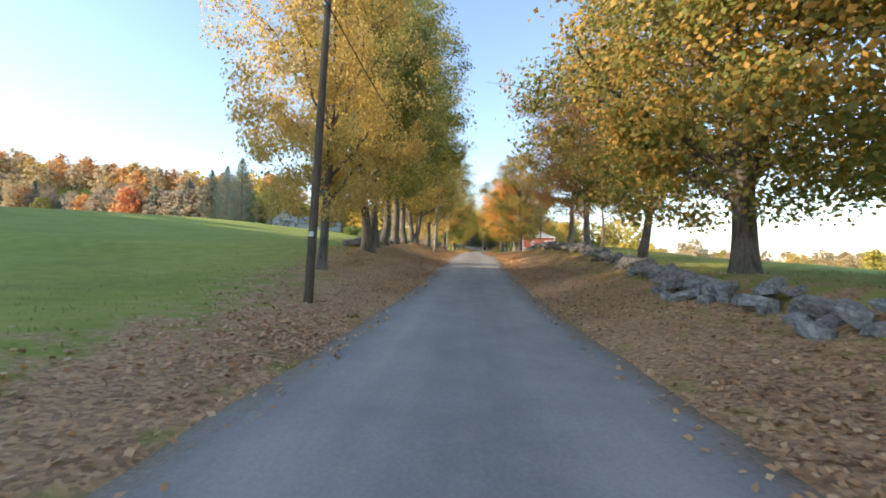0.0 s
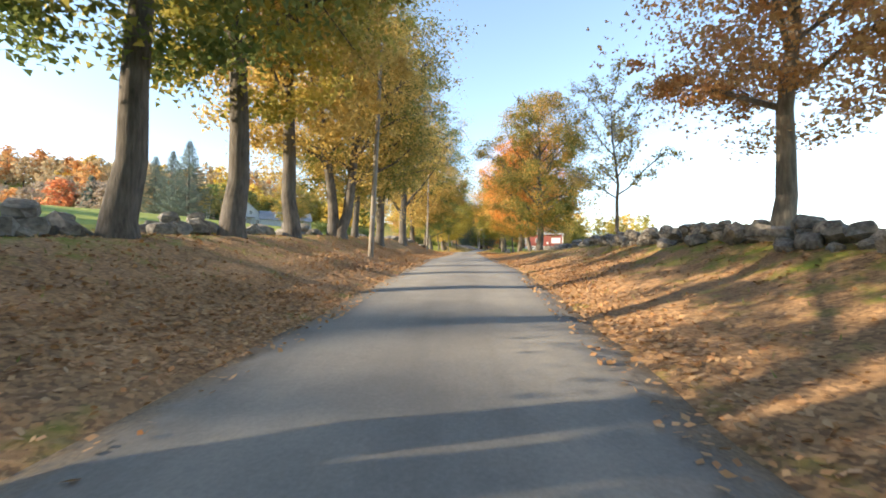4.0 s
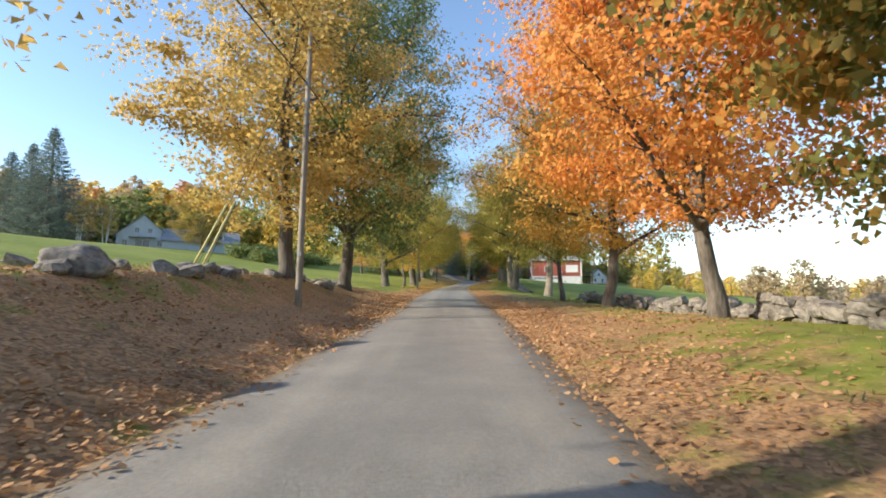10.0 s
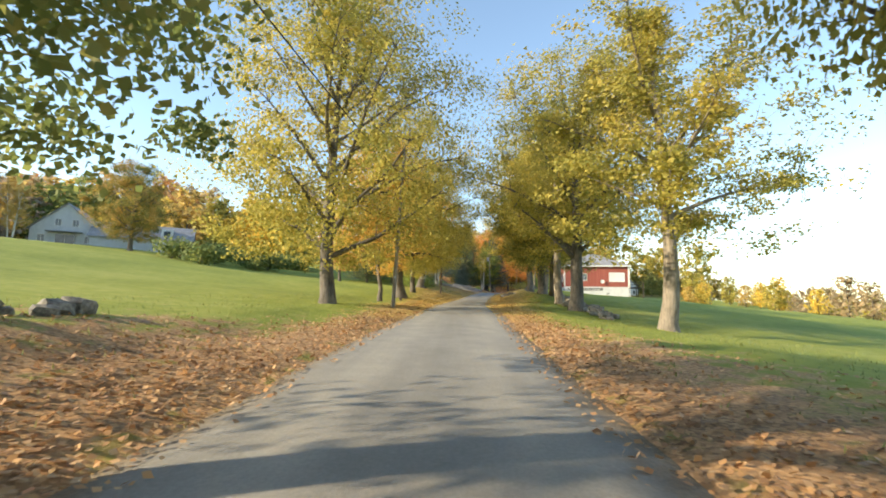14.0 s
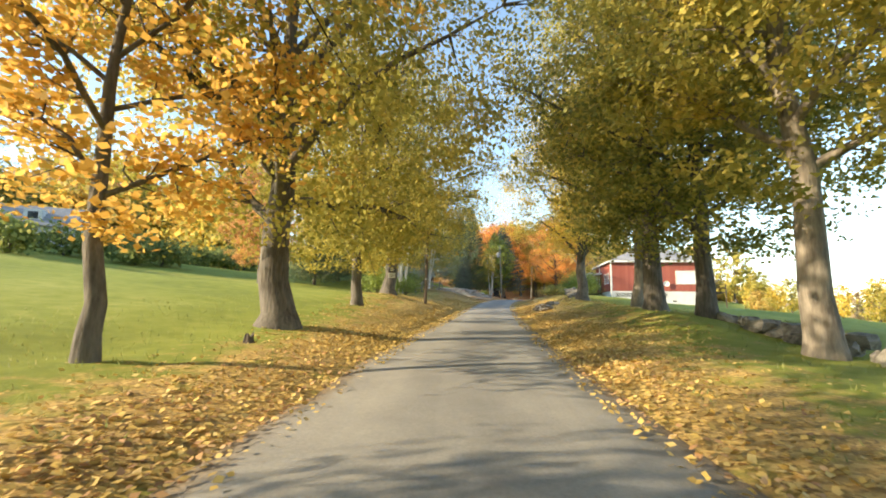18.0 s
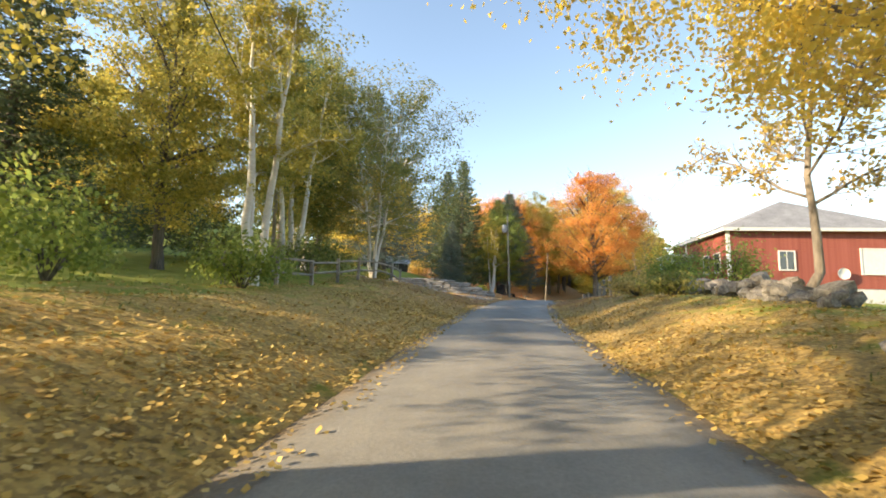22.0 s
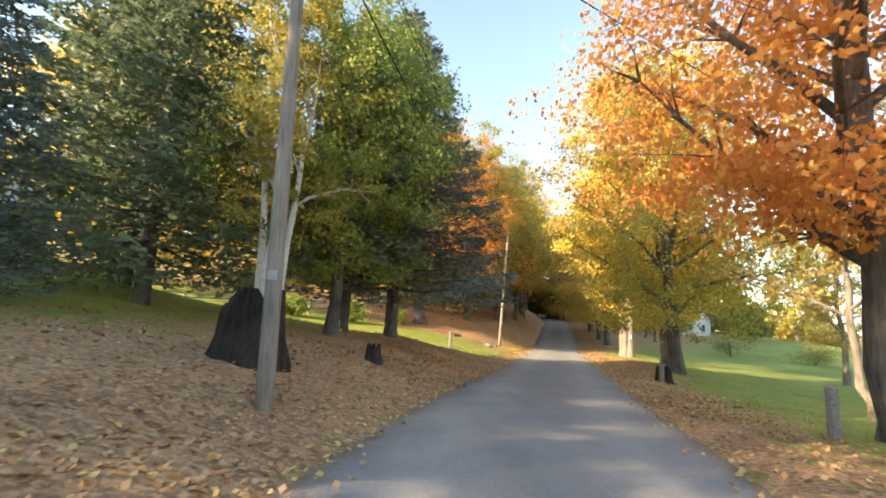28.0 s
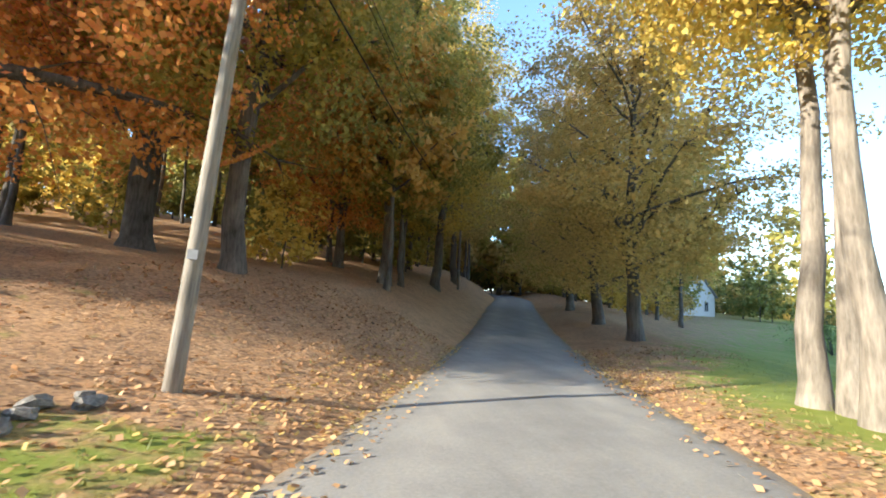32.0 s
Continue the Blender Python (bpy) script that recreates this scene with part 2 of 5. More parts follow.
M_SLAB = grained("split_grey_ledge_stone", (0.17, 0.17, 0.175), (0.48, 0.465, 0.44), 6.0, 0.88, (1, 1, 3), 0.6, 0.02)
M_POLE = grained("weathered_pole_wood", (0.13, 0.118, 0.10), (0.40, 0.365, 0.315), 14.0, 0.85, (3, 3, 0.15), 0.5, 0.01)
M_DARKPOLE = grained("creosoted_pole_wood", (0.055, 0.042, 0.034), (0.17, 0.13, 0.10), 14.0, 0.85, (3, 3, 0.15), 0.5, 0.01)
M_RAIL = grained("silvered_fence_wood", (0.14, 0.125, 0.11), (0.42, 0.39, 0.34), 12.0, 0.85, (2, 2, 2), 0.5, 0.01)
M_WIRE = grained("black_cable", (0.012, 0.012, 0.013), (0.03, 0.03, 0.03), 30.0, 0.6)
M_TIN = grained("galvanised_metal", (0.30, 0.31, 0.33), (0.52, 0.53, 0.55), 5.0, 0.45, None, 0.1, 0.004, 0.6)
M_RED = grained("red_barn_paint", (0.27, 0.075, 0.06), (0.43, 0.135, 0.105), 6.0, 0.7, (1, 1, 0.3), 0.3, 0.01)
M_WHITE = grained("white_paint", (0.60, 0.60, 0.59), (0.80, 0.80, 0.78), 5.0, 0.6, None, 0.15, 0.006)
M_CONCRETE = grained("whitewashed_foundation", (0.50, 0.52, 0.54), (0.70, 0.71, 0.71), 4.0, 0.8, None, 0.4, 0.01)
M_ROOF = grained("grey_roof_shingle", (0.16, 0.165, 0.175), (0.36, 0.365, 0.375), 7.0, 0.8, (1, 1, 4), 0.5, 0.02)
M_GREYSIDE = grained("pale_grey_siding", (0.42, 0.44, 0.47), (0.60, 0.62, 0.64), 5.0, 0.7, (1, 1, 5), 0.3, 0.01)
M_DARKWOOD = grained("dark_boards", (0.035, 0.03, 0.026), (0.12, 0.10, 0.085), 9.0, 0.85, (4, 4, 0.4), 0.4, 0.01)
M_STUMP = grained("charred_stump_wood", (0.010, 0.009, 0.008), (0.07, 0.058, 0.045), 7.0, 0.95, (2, 2, 0.3), 1.0, 0.06)
M_SIGNWHITE = grained("sign_paint", (0.62, 0.62, 0.62), (0.78, 0.78, 0.78), 9.0, 0.5, None, 0.05, 0.002)
M_BLACK = grained("black_paint", (0.015, 0.015, 0.016), (0.04, 0.04, 0.042), 9.0, 0.5, None, 0.1, 0.002)
M_GUARD = grained("yellow_guy_guard", (0.50, 0.50, 0.22), (0.70, 0.68, 0.38), 9.0, 0.5, None, 0.05, 0.002)


def glass_build(n, l, b):
    t = noise_tex(n, l, 0.8, 2, 0.5)
    r = ramp(n, [(0.3, (0.03, 0.04, 0.05)), (0.7, (0.10, 0.12, 0.14))])
    l.new(t.outputs["Fac"], r.inputs[0])
    l.new(r.outputs[0], b.inputs["Base Color"])
    b.inputs["Specular IOR Level"].default_value = 0.8


def birch_build(n, l, b):
    bands = noise_tex(n, l, 5.0, 5, 0.7, (1.0, 1.0, 3.0))
    r = ramp(n, [(0.30, (0.06, 0.055, 0.05)), (0.38, (0.60, 0.58, 0.54)), (0.75, (0.78, 0.76, 0.72))])
    l.new(bands.outputs["Fac"], r.inputs[0])
    l.new(r.outputs[0], b.inputs["Base Color"])
    bump(n, l, b, bands.outputs["Fac"], 0.4, 0.01)


M_GLASS = material("window_glass", glass_build, 0.08)
M_BIRCH = material("white_birch_bark", birch_build, 0.8)
L_ORANGE = leafy("orange_leaves", [(0.47, 0.22, 0.065), (0.76, 0.345, 0.095), (0.84, 0.45, 0.135), (0.70, 0.265, 0.095), (0.84, 0.53, 0.16)], 0.5)
L_RUST = leafy("rust_leaves", [(0.38, 0.193, 0.089), (0.618, 0.317, 0.14), (0.748, 0.457, 0.197), (0.534, 0.347, 0.149)], 0.5)
L_RED = leafy("red_orange_leaves", [(0.489, 0.197, 0.112), (0.682, 0.286, 0.154), (0.795, 0.38, 0.191), (0.766, 0.464, 0.199)], 0.5)
L_GOLD = leafy("golden_leaves", [(0.475, 0.333, 0.079), (0.748, 0.545, 0.129), (0.84, 0.686, 0.179), (0.84, 0.573, 0.146)], 0.5)
L_TAN = leafy("dull_gold_leaves", [(0.329, 0.26, 0.089), (0.579, 0.418, 0.144), (0.755, 0.549, 0.194), (0.408, 0.362, 0.122)], 0.5)
L_AMBER = leafy("amber_leaves", [(0.52, 0.33, 0.09), (0.74, 0.45, 0.12), (0.82, 0.56, 0.17), (0.72, 0.37, 0.11)], 0.5)
L_LIME = leafy("yellow_green_leaves", [(0.20, 0.22, 0.055), (0.38, 0.35, 0.09), (0.56, 0.47, 0.125), (0.70, 0.51, 0.14)], 0.5)
L_OLIVE = leafy("turning_green_leaves", [(0.125, 0.157, 0.048), (0.231, 0.25, 0.078), (0.384, 0.346, 0.103), (0.644, 0.453, 0.134)], 0.5)
L_GREEN = leafy("green_leaves", [(0.096, 0.144, 0.053), (0.173, 0.228, 0.078), (0.264, 0.305, 0.101), (0.412, 0.385, 0.126)], 0.5)
L_MIXED = leafy("half_turned_leaves", [(0.115, 0.15, 0.05), (0.19, 0.215, 0.065), (0.29, 0.27, 0.08), (0.64, 0.38, 0.11), (0.76, 0.43, 0.13)], 0.5)
# half-bare brown woods, lightened to carry some of the distance haze too
L_HAZEL = leafy("half_bare_brown_leaves", [(0.33, 0.277, 0.182), (0.493, 0.398, 0.25), (0.583, 0.436, 0.267), (0.404, 0.383, 0.235)], 0.5)
# haze over the far woods, put into the leaf colour as greyed tones
L_HAZE = leafy("haze_greyed_far_leaves", [(0.30, 0.265, 0.21), (0.41, 0.35, 0.27), (0.48, 0.37, 0.29), (0.35, 0.355, 0.28)], 0.4)
L_NEEDLE = leafy("dark_needles", [(0.085, 0.125, 0.072), (0.15, 0.2, 0.115), (0.235, 0.27, 0.155)], 0.35)
L_BLUE = leafy("blue_green_needles", [(0.1, 0.142, 0.121), (0.173, 0.225, 0.194), (0.268, 0.315, 0.268)], 0.35)
L_SHRUB = leafy("bright_shrub_leaves", [(0.129, 0.195, 0.052), (0.278, 0.355, 0.091), (0.497, 0.519, 0.156)], 0.5)
L_LITTER = leafy("fallen_leaves", [(0.19, 0.12, 0.075), (0.36, 0.21, 0.115), (0.52, 0.30, 0.14), (0.58, 0.40, 0.23), (0.56, 0.24, 0.09)], 0.15)
L_YELLOWED = leafy("fallen_golden_leaves", [(0.24, 0.17, 0.07), (0.44, 0.31, 0.11), (0.62, 0.44, 0.14), (0.68, 0.52, 0.22), (0.58, 0.33, 0.10)], 0.15)
L_GRASS = leafy("verge_grass_blades", [(0.11, 0.153, 0.047), (0.24, 0.272, 0.082), (0.425, 0.382, 0.161)], 0.4)

# ---------------------------------------------------------------- the lie of the land
CY = [-20, -8, 4, 16, 28, 40, 52, 64, 76, 88, 100, 112, 124, 136, 148, 160, 172, 184, 196, 208, 220, 232, 244, 260, 280, 310, 360, 440]
CX = [-0.24, -0.1, 0.09, 0.4, 0.85, 1.37, 1.56, 1.86, 2.41, 2.73, 2.97, 3.57, 4.0, 4.99, 6.09, 7.4, 9.49, 12.29, 15.55, 19.87, 24.47, 28.79, 33.11, 38.87, 46.07, 52.07, 62.07, 78.07]
CZ = [-0.62, -0.25, 0.12, 0.58, 1.42, 2.37, 3.07, 3.57, 4.08, 4.61, 5.22, 5.76, 6.22, 6.68, 7.19, 7.85, 8.64, 9.19, 9.43, 9.31, 9.29, 9.35, 9.9, 11.3, 13.0, 15.0, 17.5, 20]
OFFS = [2.4, 3.2, 4.5, 6.5, 10, 20, 60, 140, 320, 900]
LEFT = {  # heights over the road at those distances from its middle
    -30: [0, .05, .15, .3, .3, .6, 1.4], 0: [0, .05, .15, .3, .3, .5, 1.4], 11: [0, .1, .25, .4, .45, .6, 1.4], 19: [0, .15, .4, .6, .6, .8, 1.4],
    26: [0, .2, .7, 1.2, 1.3, 1.5, 4.5], 40: [0, .2, .6, 1.2, 1.4, 1.7, 4.2], 55: [0, .2, .6, 1.35, 1.5, 1.8, 4.8], 65: [0, .2, .7, 1.5, 1.7, 2.0, 5.4],
    79: [0, .2, .45, 1.5, 1.8, 2.0, 6], 90: [0, .15, .4, 1, 1.2, 1.7, 6.4], 100: [0, .05, .1, .5, .8, 1.4, 6.6], 112: [0, .1, .2, .35, .6, 1.4, 6.8],
    121: [0, .1, .2, .25, .6, 1.5, 7], 136: [0, .25, .6, .85, 1.1, 1.9, 7], 146: [0, .3, .8, 1.3, 1.5, 2.2, 7], 153: [0, .25, .6, 1.0, 1.2, 2, 7], 164: [0, .2, .5, .9, 1.2, 2.2, 7]}
LEFT |= {
    171: [0, .25, .7, 1.2, 1.6, 2.5, 6], 176: [0, .15, .4, .7, 1.2, 2.2, 6], 179: [0, .05, .2, .25, .35, .6, 5], 186.7: [0, .1, .2, .3, .35, .5, 5],
    187.4: [0, .15, .6, 1.2, 1.5, 1.7, 5], 196: [0, .2, .6, 1, 1.3, 3, 6], 205: [0, .3, .7, 1, 1.5, 4, 7], 210: [0, .2, .6, 1, 1.4, 3, 6],
    215: [0, .1, .15, .3, .5, 1.5, 4], 225: [0, .15, .3, .7, 1.2, 2, 5], 235: [0, .4, 1.2, 2, 2.5, 3.5, 7], 260: [0, .5, 1.5, 2.5, 3.5, 5, 10]}
RIGHT = {
    -30: [0, .1, .35, .8, .9, .3, -2], 0: [0, .1, .35, .8, .9, .3, -2], 13: [0, .1, .4, 1, 1.1, .5, -2], 36: [0, .15, .5, 1.25, 1.3, .5, -2],
    45: [0, .1, .4, 1, 1.1, 0, -3], 58: [0, .1, .3, .6, .6, -.5, -4], 71: [0, .1, .3, .6, .5, -.8, -5], 83: [0, .05, .1, .2, 0, -1, -5],
    100: [0, .05, .1, 0, -.3, -1.2, -5], 109: [0, 0, 0, -.2, -.6, -1.3, -5], 117: [0, .05, .05, 0, -.3, -1, -5], 124: [0, .1, .2, .25, 0, -.8, -5]}
RIGHT |= {
    132: [0, .2, .5, .9, .6, -.3, -4], 150: [0, .25, .6, 1, .9, 0, -4], 160: [0, .2, .7, 1.2, 1.2, .3, -3], 171: [0, .2, .6, 1, 1, 0, -3],
    185: [0, .1, .2, .4, .4, 0, -3], 198: [0, .05, 0, -.2, -.5, -1, -3], 206: [0, 0, -.2, -.6, -.9, -1.2, -3], 215: [0, .1, .2, .1, -.3, -1, -2], 225: [0, .05, .05, 0, -.5, -1, -2],
    240: [0, .1, .3, .5, .1, -.8, -1], 270: [0, .2, .5, .8, .3, -.8, -1.5]}
FAR_L, FAR_R = [10, 28, 44], [-8, 14, 30]


TRACK_Y = [-20, 10, 20, 45, 53, 72, 84, 100, 112, 122, 135, 152, 166, 175, 200, 218, 228]
TRACK_D = [0, 0, -.4, -.4, -.5, -.75, -.55, -.2, 0, -.3, -.1, .4, .4, .5, .1, .4, .5]   # the lane's middle against the car's track


def smooth_at(y, ys, vs):
    """Catmull-Rom through the rows."""
    y = min(max(y, ys[0]), ys[-1])
    i = min(int(np.searchsorted(ys, y, side="right")) - 1, len(ys) - 2)
    i = max(i, 0)
    k = (y - ys[i]) / (ys[i + 1] - ys[i])
    a = max(i - 1, 0)
    b = min(i + 2, len(ys) - 1)
    m0 = (vs[i + 1] - vs[a]) / (ys[i + 1] - ys[a]) * (ys[i + 1] - ys[i])
    m1 = (vs[b] - vs[i]) / (ys[b] - ys[i]) * (ys[i + 1] - ys[i])
    return (2 * k**3 - 3 * k**2 + 1) * vs[i] + (k**3 - 2 * k**2 + k) * m0 + (3 * k**2 - 2 * k**3) * vs[i + 1] + (k**3 - k**2) * m1


def road_x(y):
    return smooth_at(y, CY, CX) if y > CY[0] else CX[0]


def road_z(y):
    return smooth_at(y, CY, CZ) if y > CY[0] else CZ[0] + (y - CY[0]) * 0.02


def road_turn(y):
    """The road's heading, in radians to the right of +y."""
    return math.atan2(road_x(y + 1) - road_x(y - 1), 2)


def side_rows(table, far):
    ys = sorted(table)
    return ys, np.array([table[y] + far for y in ys], float)


ROWS_L, ROWS_R = side_rows(LEFT, FAR_L), side_rows(RIGHT, FAR_R)


def rise(y, d):
    ys, table = ROWS_L if d < 0 else ROWS_R
    yy = min(max(y, ys[0]), ys[-1])
    i = min(max(int(np.searchsorted(ys, yy)) - 1, 0), len(ys) - 2)
    k = (yy - ys[i]) / (ys[i + 1] - ys[i])
    k = k * k * (3 - 2 * k)
    row = table[i] * (1 - k) + table[i + 1] * k
    a = abs(d)
    if a <= OFFS[0]:
        return 0.03 * (1 - (a / 2.4) ** 2) - 0.03
    j = min(int(np.searchsorted(OFFS, a)) - 1, len(OFFS) - 2)
    f = (a - OFFS[j]) / (OFFS[j + 1] - OFFS[j])
    if a < 140:
        f = f * f * (3 - 2 * f) * 0.5 + f * 0.5
    return float(row[j] * (1 - f) + row[j + 1] * f)


def ground_z(y, u):
    """Height of the ground at y, u metres across from the road's middle."""
    d = u * math.cos(road_turn(y))
    base = road_z(y)
    a = abs(d)
    if a > 60:                                   # far off the land no longer follows the road
        k = min((a - 60) / 120, 1)
        base = base * (1 - k) + 3.0 * k
    lump = 0.0
    if d < -60 and y > 180:                      # the wooded hill beyond the lawns
        base += 22 * min((y - 180) / 90, 1) * min((a - 60) / 80, 1)
    if d < -60 and y < 12:                       # unseen wooded slope beside the lane's start, raised to block the low sun
        base += 9 * min((12 - y) / 40, 1) * min((a - 60) / 60, 1)
    if a > 3.0:
        lump = 0.10 * noise.noise((u * 0.5, y * 0.5, 3.1)) + 0.04 * noise.noise((u * 1.9, y * 1.9, 7.7))
        lump *= min((a - 3.0) / 2, 1)
        if a > 70:
            lump += 2.0 * min((a - 70) / 120, 1) * noise.noise((u * 0.011, y * 0.011, 1.0))
    return base + rise(y, d) + lump


def spot(y, d, dz=0.0):
    """A place on the ground, d metres to the right of the car's track (left: negative)."""
    d -= smooth_at(y, TRACK_Y, TRACK_D)
    u = d / math.cos(road_turn(y))
    return Vector((road_x(y) + u, y, ground_z(y, u) + dz))


def ground_under(x, y):
    return ground_z(y, x - road_x(y))


def litter_at(y, d):
    """How much the leaves hide the grass: 1 all, 0 none."""
    a = abs(d)
    if a < 2.6:
        return 0.75
    if d < 0:
        width = smooth_at(y, [-30, 8, 20, 60, 95, 103, 118, 130, 148, 175, 195, 208, 214, 224, 240, 300], [5, 5.5, 8, 8, 8, 4.6, 5.0, 5.2, 8, 9, 9, 9, 3.5, 9, 60, 60])
        k = 1.15 - (a - 2) / max(width - 2, 0.5) * 0.75
    else:
        width = smooth_at(y, [-30, 0, 30, 60, 90, 105, 130, 160, 180, 195, 215, 230, 260, 300], [7, 7, 7.5, 7, 7, 4.2, 6, 8, 6, 4.5, 6, 5, 30, 60])
        k = 1.1 - (a - 2) / max(width - 2, 0.5) * 0.75
    if d < 0 and 211 < y < 225 and a > 2.9:
        k = min(k, 0.40)
    if d < 0 and 170 < y < 187 and a > 3:
        k = 0.85 if a < 18 else 0.1
    if d > 0 and 66 < y < 74:
        k -= 0.2
    return min(max(k, 0.0), 1.0)


# ---------------------------------------------------------------- builders
def mesh_of(name, verts, faces, mat, smooth=False):
    me = bpy.data.meshes.new(name)
    me.from_pydata(verts, [], faces)
    for m in mat if isinstance(mat, (list, tuple)) else [mat]:
        me.materials.append(m)
    if smooth:
        me.polygons.foreach_set("use_smooth", [True] * len(me.polygons))
    me.update()
    return me


def sheet_mesh(name, verts, faces, mats, slots=None):
    """A mesh from arrays of places and of faces that all have the same number of corners."""
    faces = np.asarray(faces, np.int32)
    k = faces.shape[1]
    me = bpy.data.meshes.new(name)
    me.vertices.add(len(verts))
    me.vertices.foreach_set("co", np.asarray(verts, np.float32).ravel())
    me.loops.add(faces.size)
    me.loops.foreach_set("vertex_index", faces.ravel())
    me.polygons.add(len(faces))
    me.polygons.foreach_set("loop_start", np.arange(0, faces.size, k, dtype=np.int32))
    for m in mats:
        me.materials.append(m)
    if slots is not None:
        me.polygons.foreach_set("material_index", np.asarray(slots, np.int32))
    me.update(calc_edges=True)
    return me


def bm_mesh(name, bm, mat, smooth=False):
    me = bpy.data.meshes.new(name)
    bm.to_mesh(me)
    bm.free()
    me.materials.append(mat)
    if smooth:
        me.polygons.foreach_set("use_smooth", [True] * len(me.polygons))
    return me


def child(name, me, parent, label="", m=None):
    ob = new(name, me)
    ob.parent = parent
    if m is not None:
        ob.matrix_basis = m
    if label:
        ob["label"] = label
    return ob


def part(name, bm, mat, parent, label="", smooth=False):
    return child(name, bm_mesh(name, bm, mat, smooth), parent, label)


def thing(name, label, category, m=None, group="", kind=""):
    ob = new(name)
    if m is not None:
        ob.matrix_basis = m
    ob.empty_display_size = 0.3
    return tagged(ob, label, category, group, kind)


def box(bm, x0, y0, z0, x1, y1, z1, bevel=0.0):
    made = bmesh.ops.create_cube(bm, size=1.0, matrix=Matrix.Translation(((x0 + x1) / 2, (y0 + y1) / 2, (z0 + z1) / 2)) @ Matrix.Diagonal((x1 - x0, y1 - y0, z1 - z0, 1)))
    if bevel:
        edges = list({e for v in made["verts"] for e in v.link_edges})
        bmesh.ops.bevel(bm, geom=edges, offset=bevel, segments=1, affect="EDGES")


def boxed(*args, bevel=0.0):
    bm = bmesh.new()
    box(bm, *args, bevel=bevel)
    return bm


def tube(points, radii, sides=8, cap=True):
    """Verts and faces of a tapering tube through the points."""
    pts = [Vector(p) for p in points]
    verts, faces = [], []
    for i, p in enumerate(pts):
        way = (pts[min(i + 1, len(pts) - 1)] - pts[max(i - 1, 0)]).normalized()
        side = way.cross(Vector((0.31, 0.95, 0.05))).normalized()
        up = way.cross(side)
        for k in range(sides):
            a = 2 * math.pi * k / sides
            verts.append(p + (side * math.cos(a) + up * math.sin(a)) * radii[i])
    for i in range(len(pts) - 1):
        for k in range(sides):
            a, b = i * sides + k, i * sides + (k + 1) % sides
            faces.append((a, b, b + sides, a + sides))
    if cap:
        faces.append(tuple(range(sides - 1, -1, -1)))
        faces.append(tuple(range((len(pts) - 1) * sides, len(pts) * sides)))
    return verts, faces


def join(pieces):
    verts, faces = [], []
    for v, f in pieces:
        o = len(verts)
        verts.extend(v)
        faces.extend(tuple(i + o for i in face) for face in f)
    return verts, faces


def leaf_cloud(rng, centres, size, squash=1.0, droop=0.0, three=False, slim=1.0, face=None, loose=0.8):
    """Small leaves, one for each centre: diamonds, or three-cornered ones. face: the ways that they turn towards, loosely."""
    n = len(centres)
    if face is None:
        a = rng.normal(size=(n, 3))
        a[:, 2] *= squash
        a[:, 2] -= droop
    else:
        up = face + rng.normal(size=(n, 3)) * loose
        a = np.cross(up, rng.normal(size=(n, 3)))
    a /= np.linalg.norm(a, axis=1, keepdims=True) + 1e-9
    b = np.cross(a, rng.normal(size=(n, 3)) if face is None else up)
    b /= np.linalg.norm(b, axis=1, keepdims=True) + 1e-9
    s = (size * rng.uniform(0.65, 1.3, n))[:, None]
    if three:
        v = np.stack([centres - a * s * 0.48 - b * s * 0.46 * slim, centres - a * s * 0.36 + b * s * 0.46 * slim, centres + a * s * 0.52], 1).reshape(-1, 3)
        return v, np.arange(3 * n).reshape(-1, 3)
    v = np.stack([centres - a * s * 0.5, centres - a * s * 0.08 + b * s * 0.42, centres + a * s * 0.55, centres - a * s * 0.08 - b * s * 0.42], 1).reshape(-1, 3)
    f = np.arange(4 * n).reshape(-1, 4)
    return v, f


def crown_clumps(rng, n, height, spread, low):
    """Middles of leafy sprays that fill an egg-shaped crown, thickest towards its outside."""
    k = rng.beta(1.25, 1.35, n)
    round_ = (4 * k**0.82 * (1 - k**0.82)) ** 0.45
    a = rng.uniform(0, 2 * math.pi, n)
    out = spread * round_ * (0.9 + 0.16 * np.sin(3 * a + 5 * k) + 0.10 * np.sin(7 * a - 9 * k)) * rng.uniform(0.12, 1.0, n) ** 0.42
    return np.stack([out * np.cos(a), out * np.sin(a), low + (height - low) * k], 1)


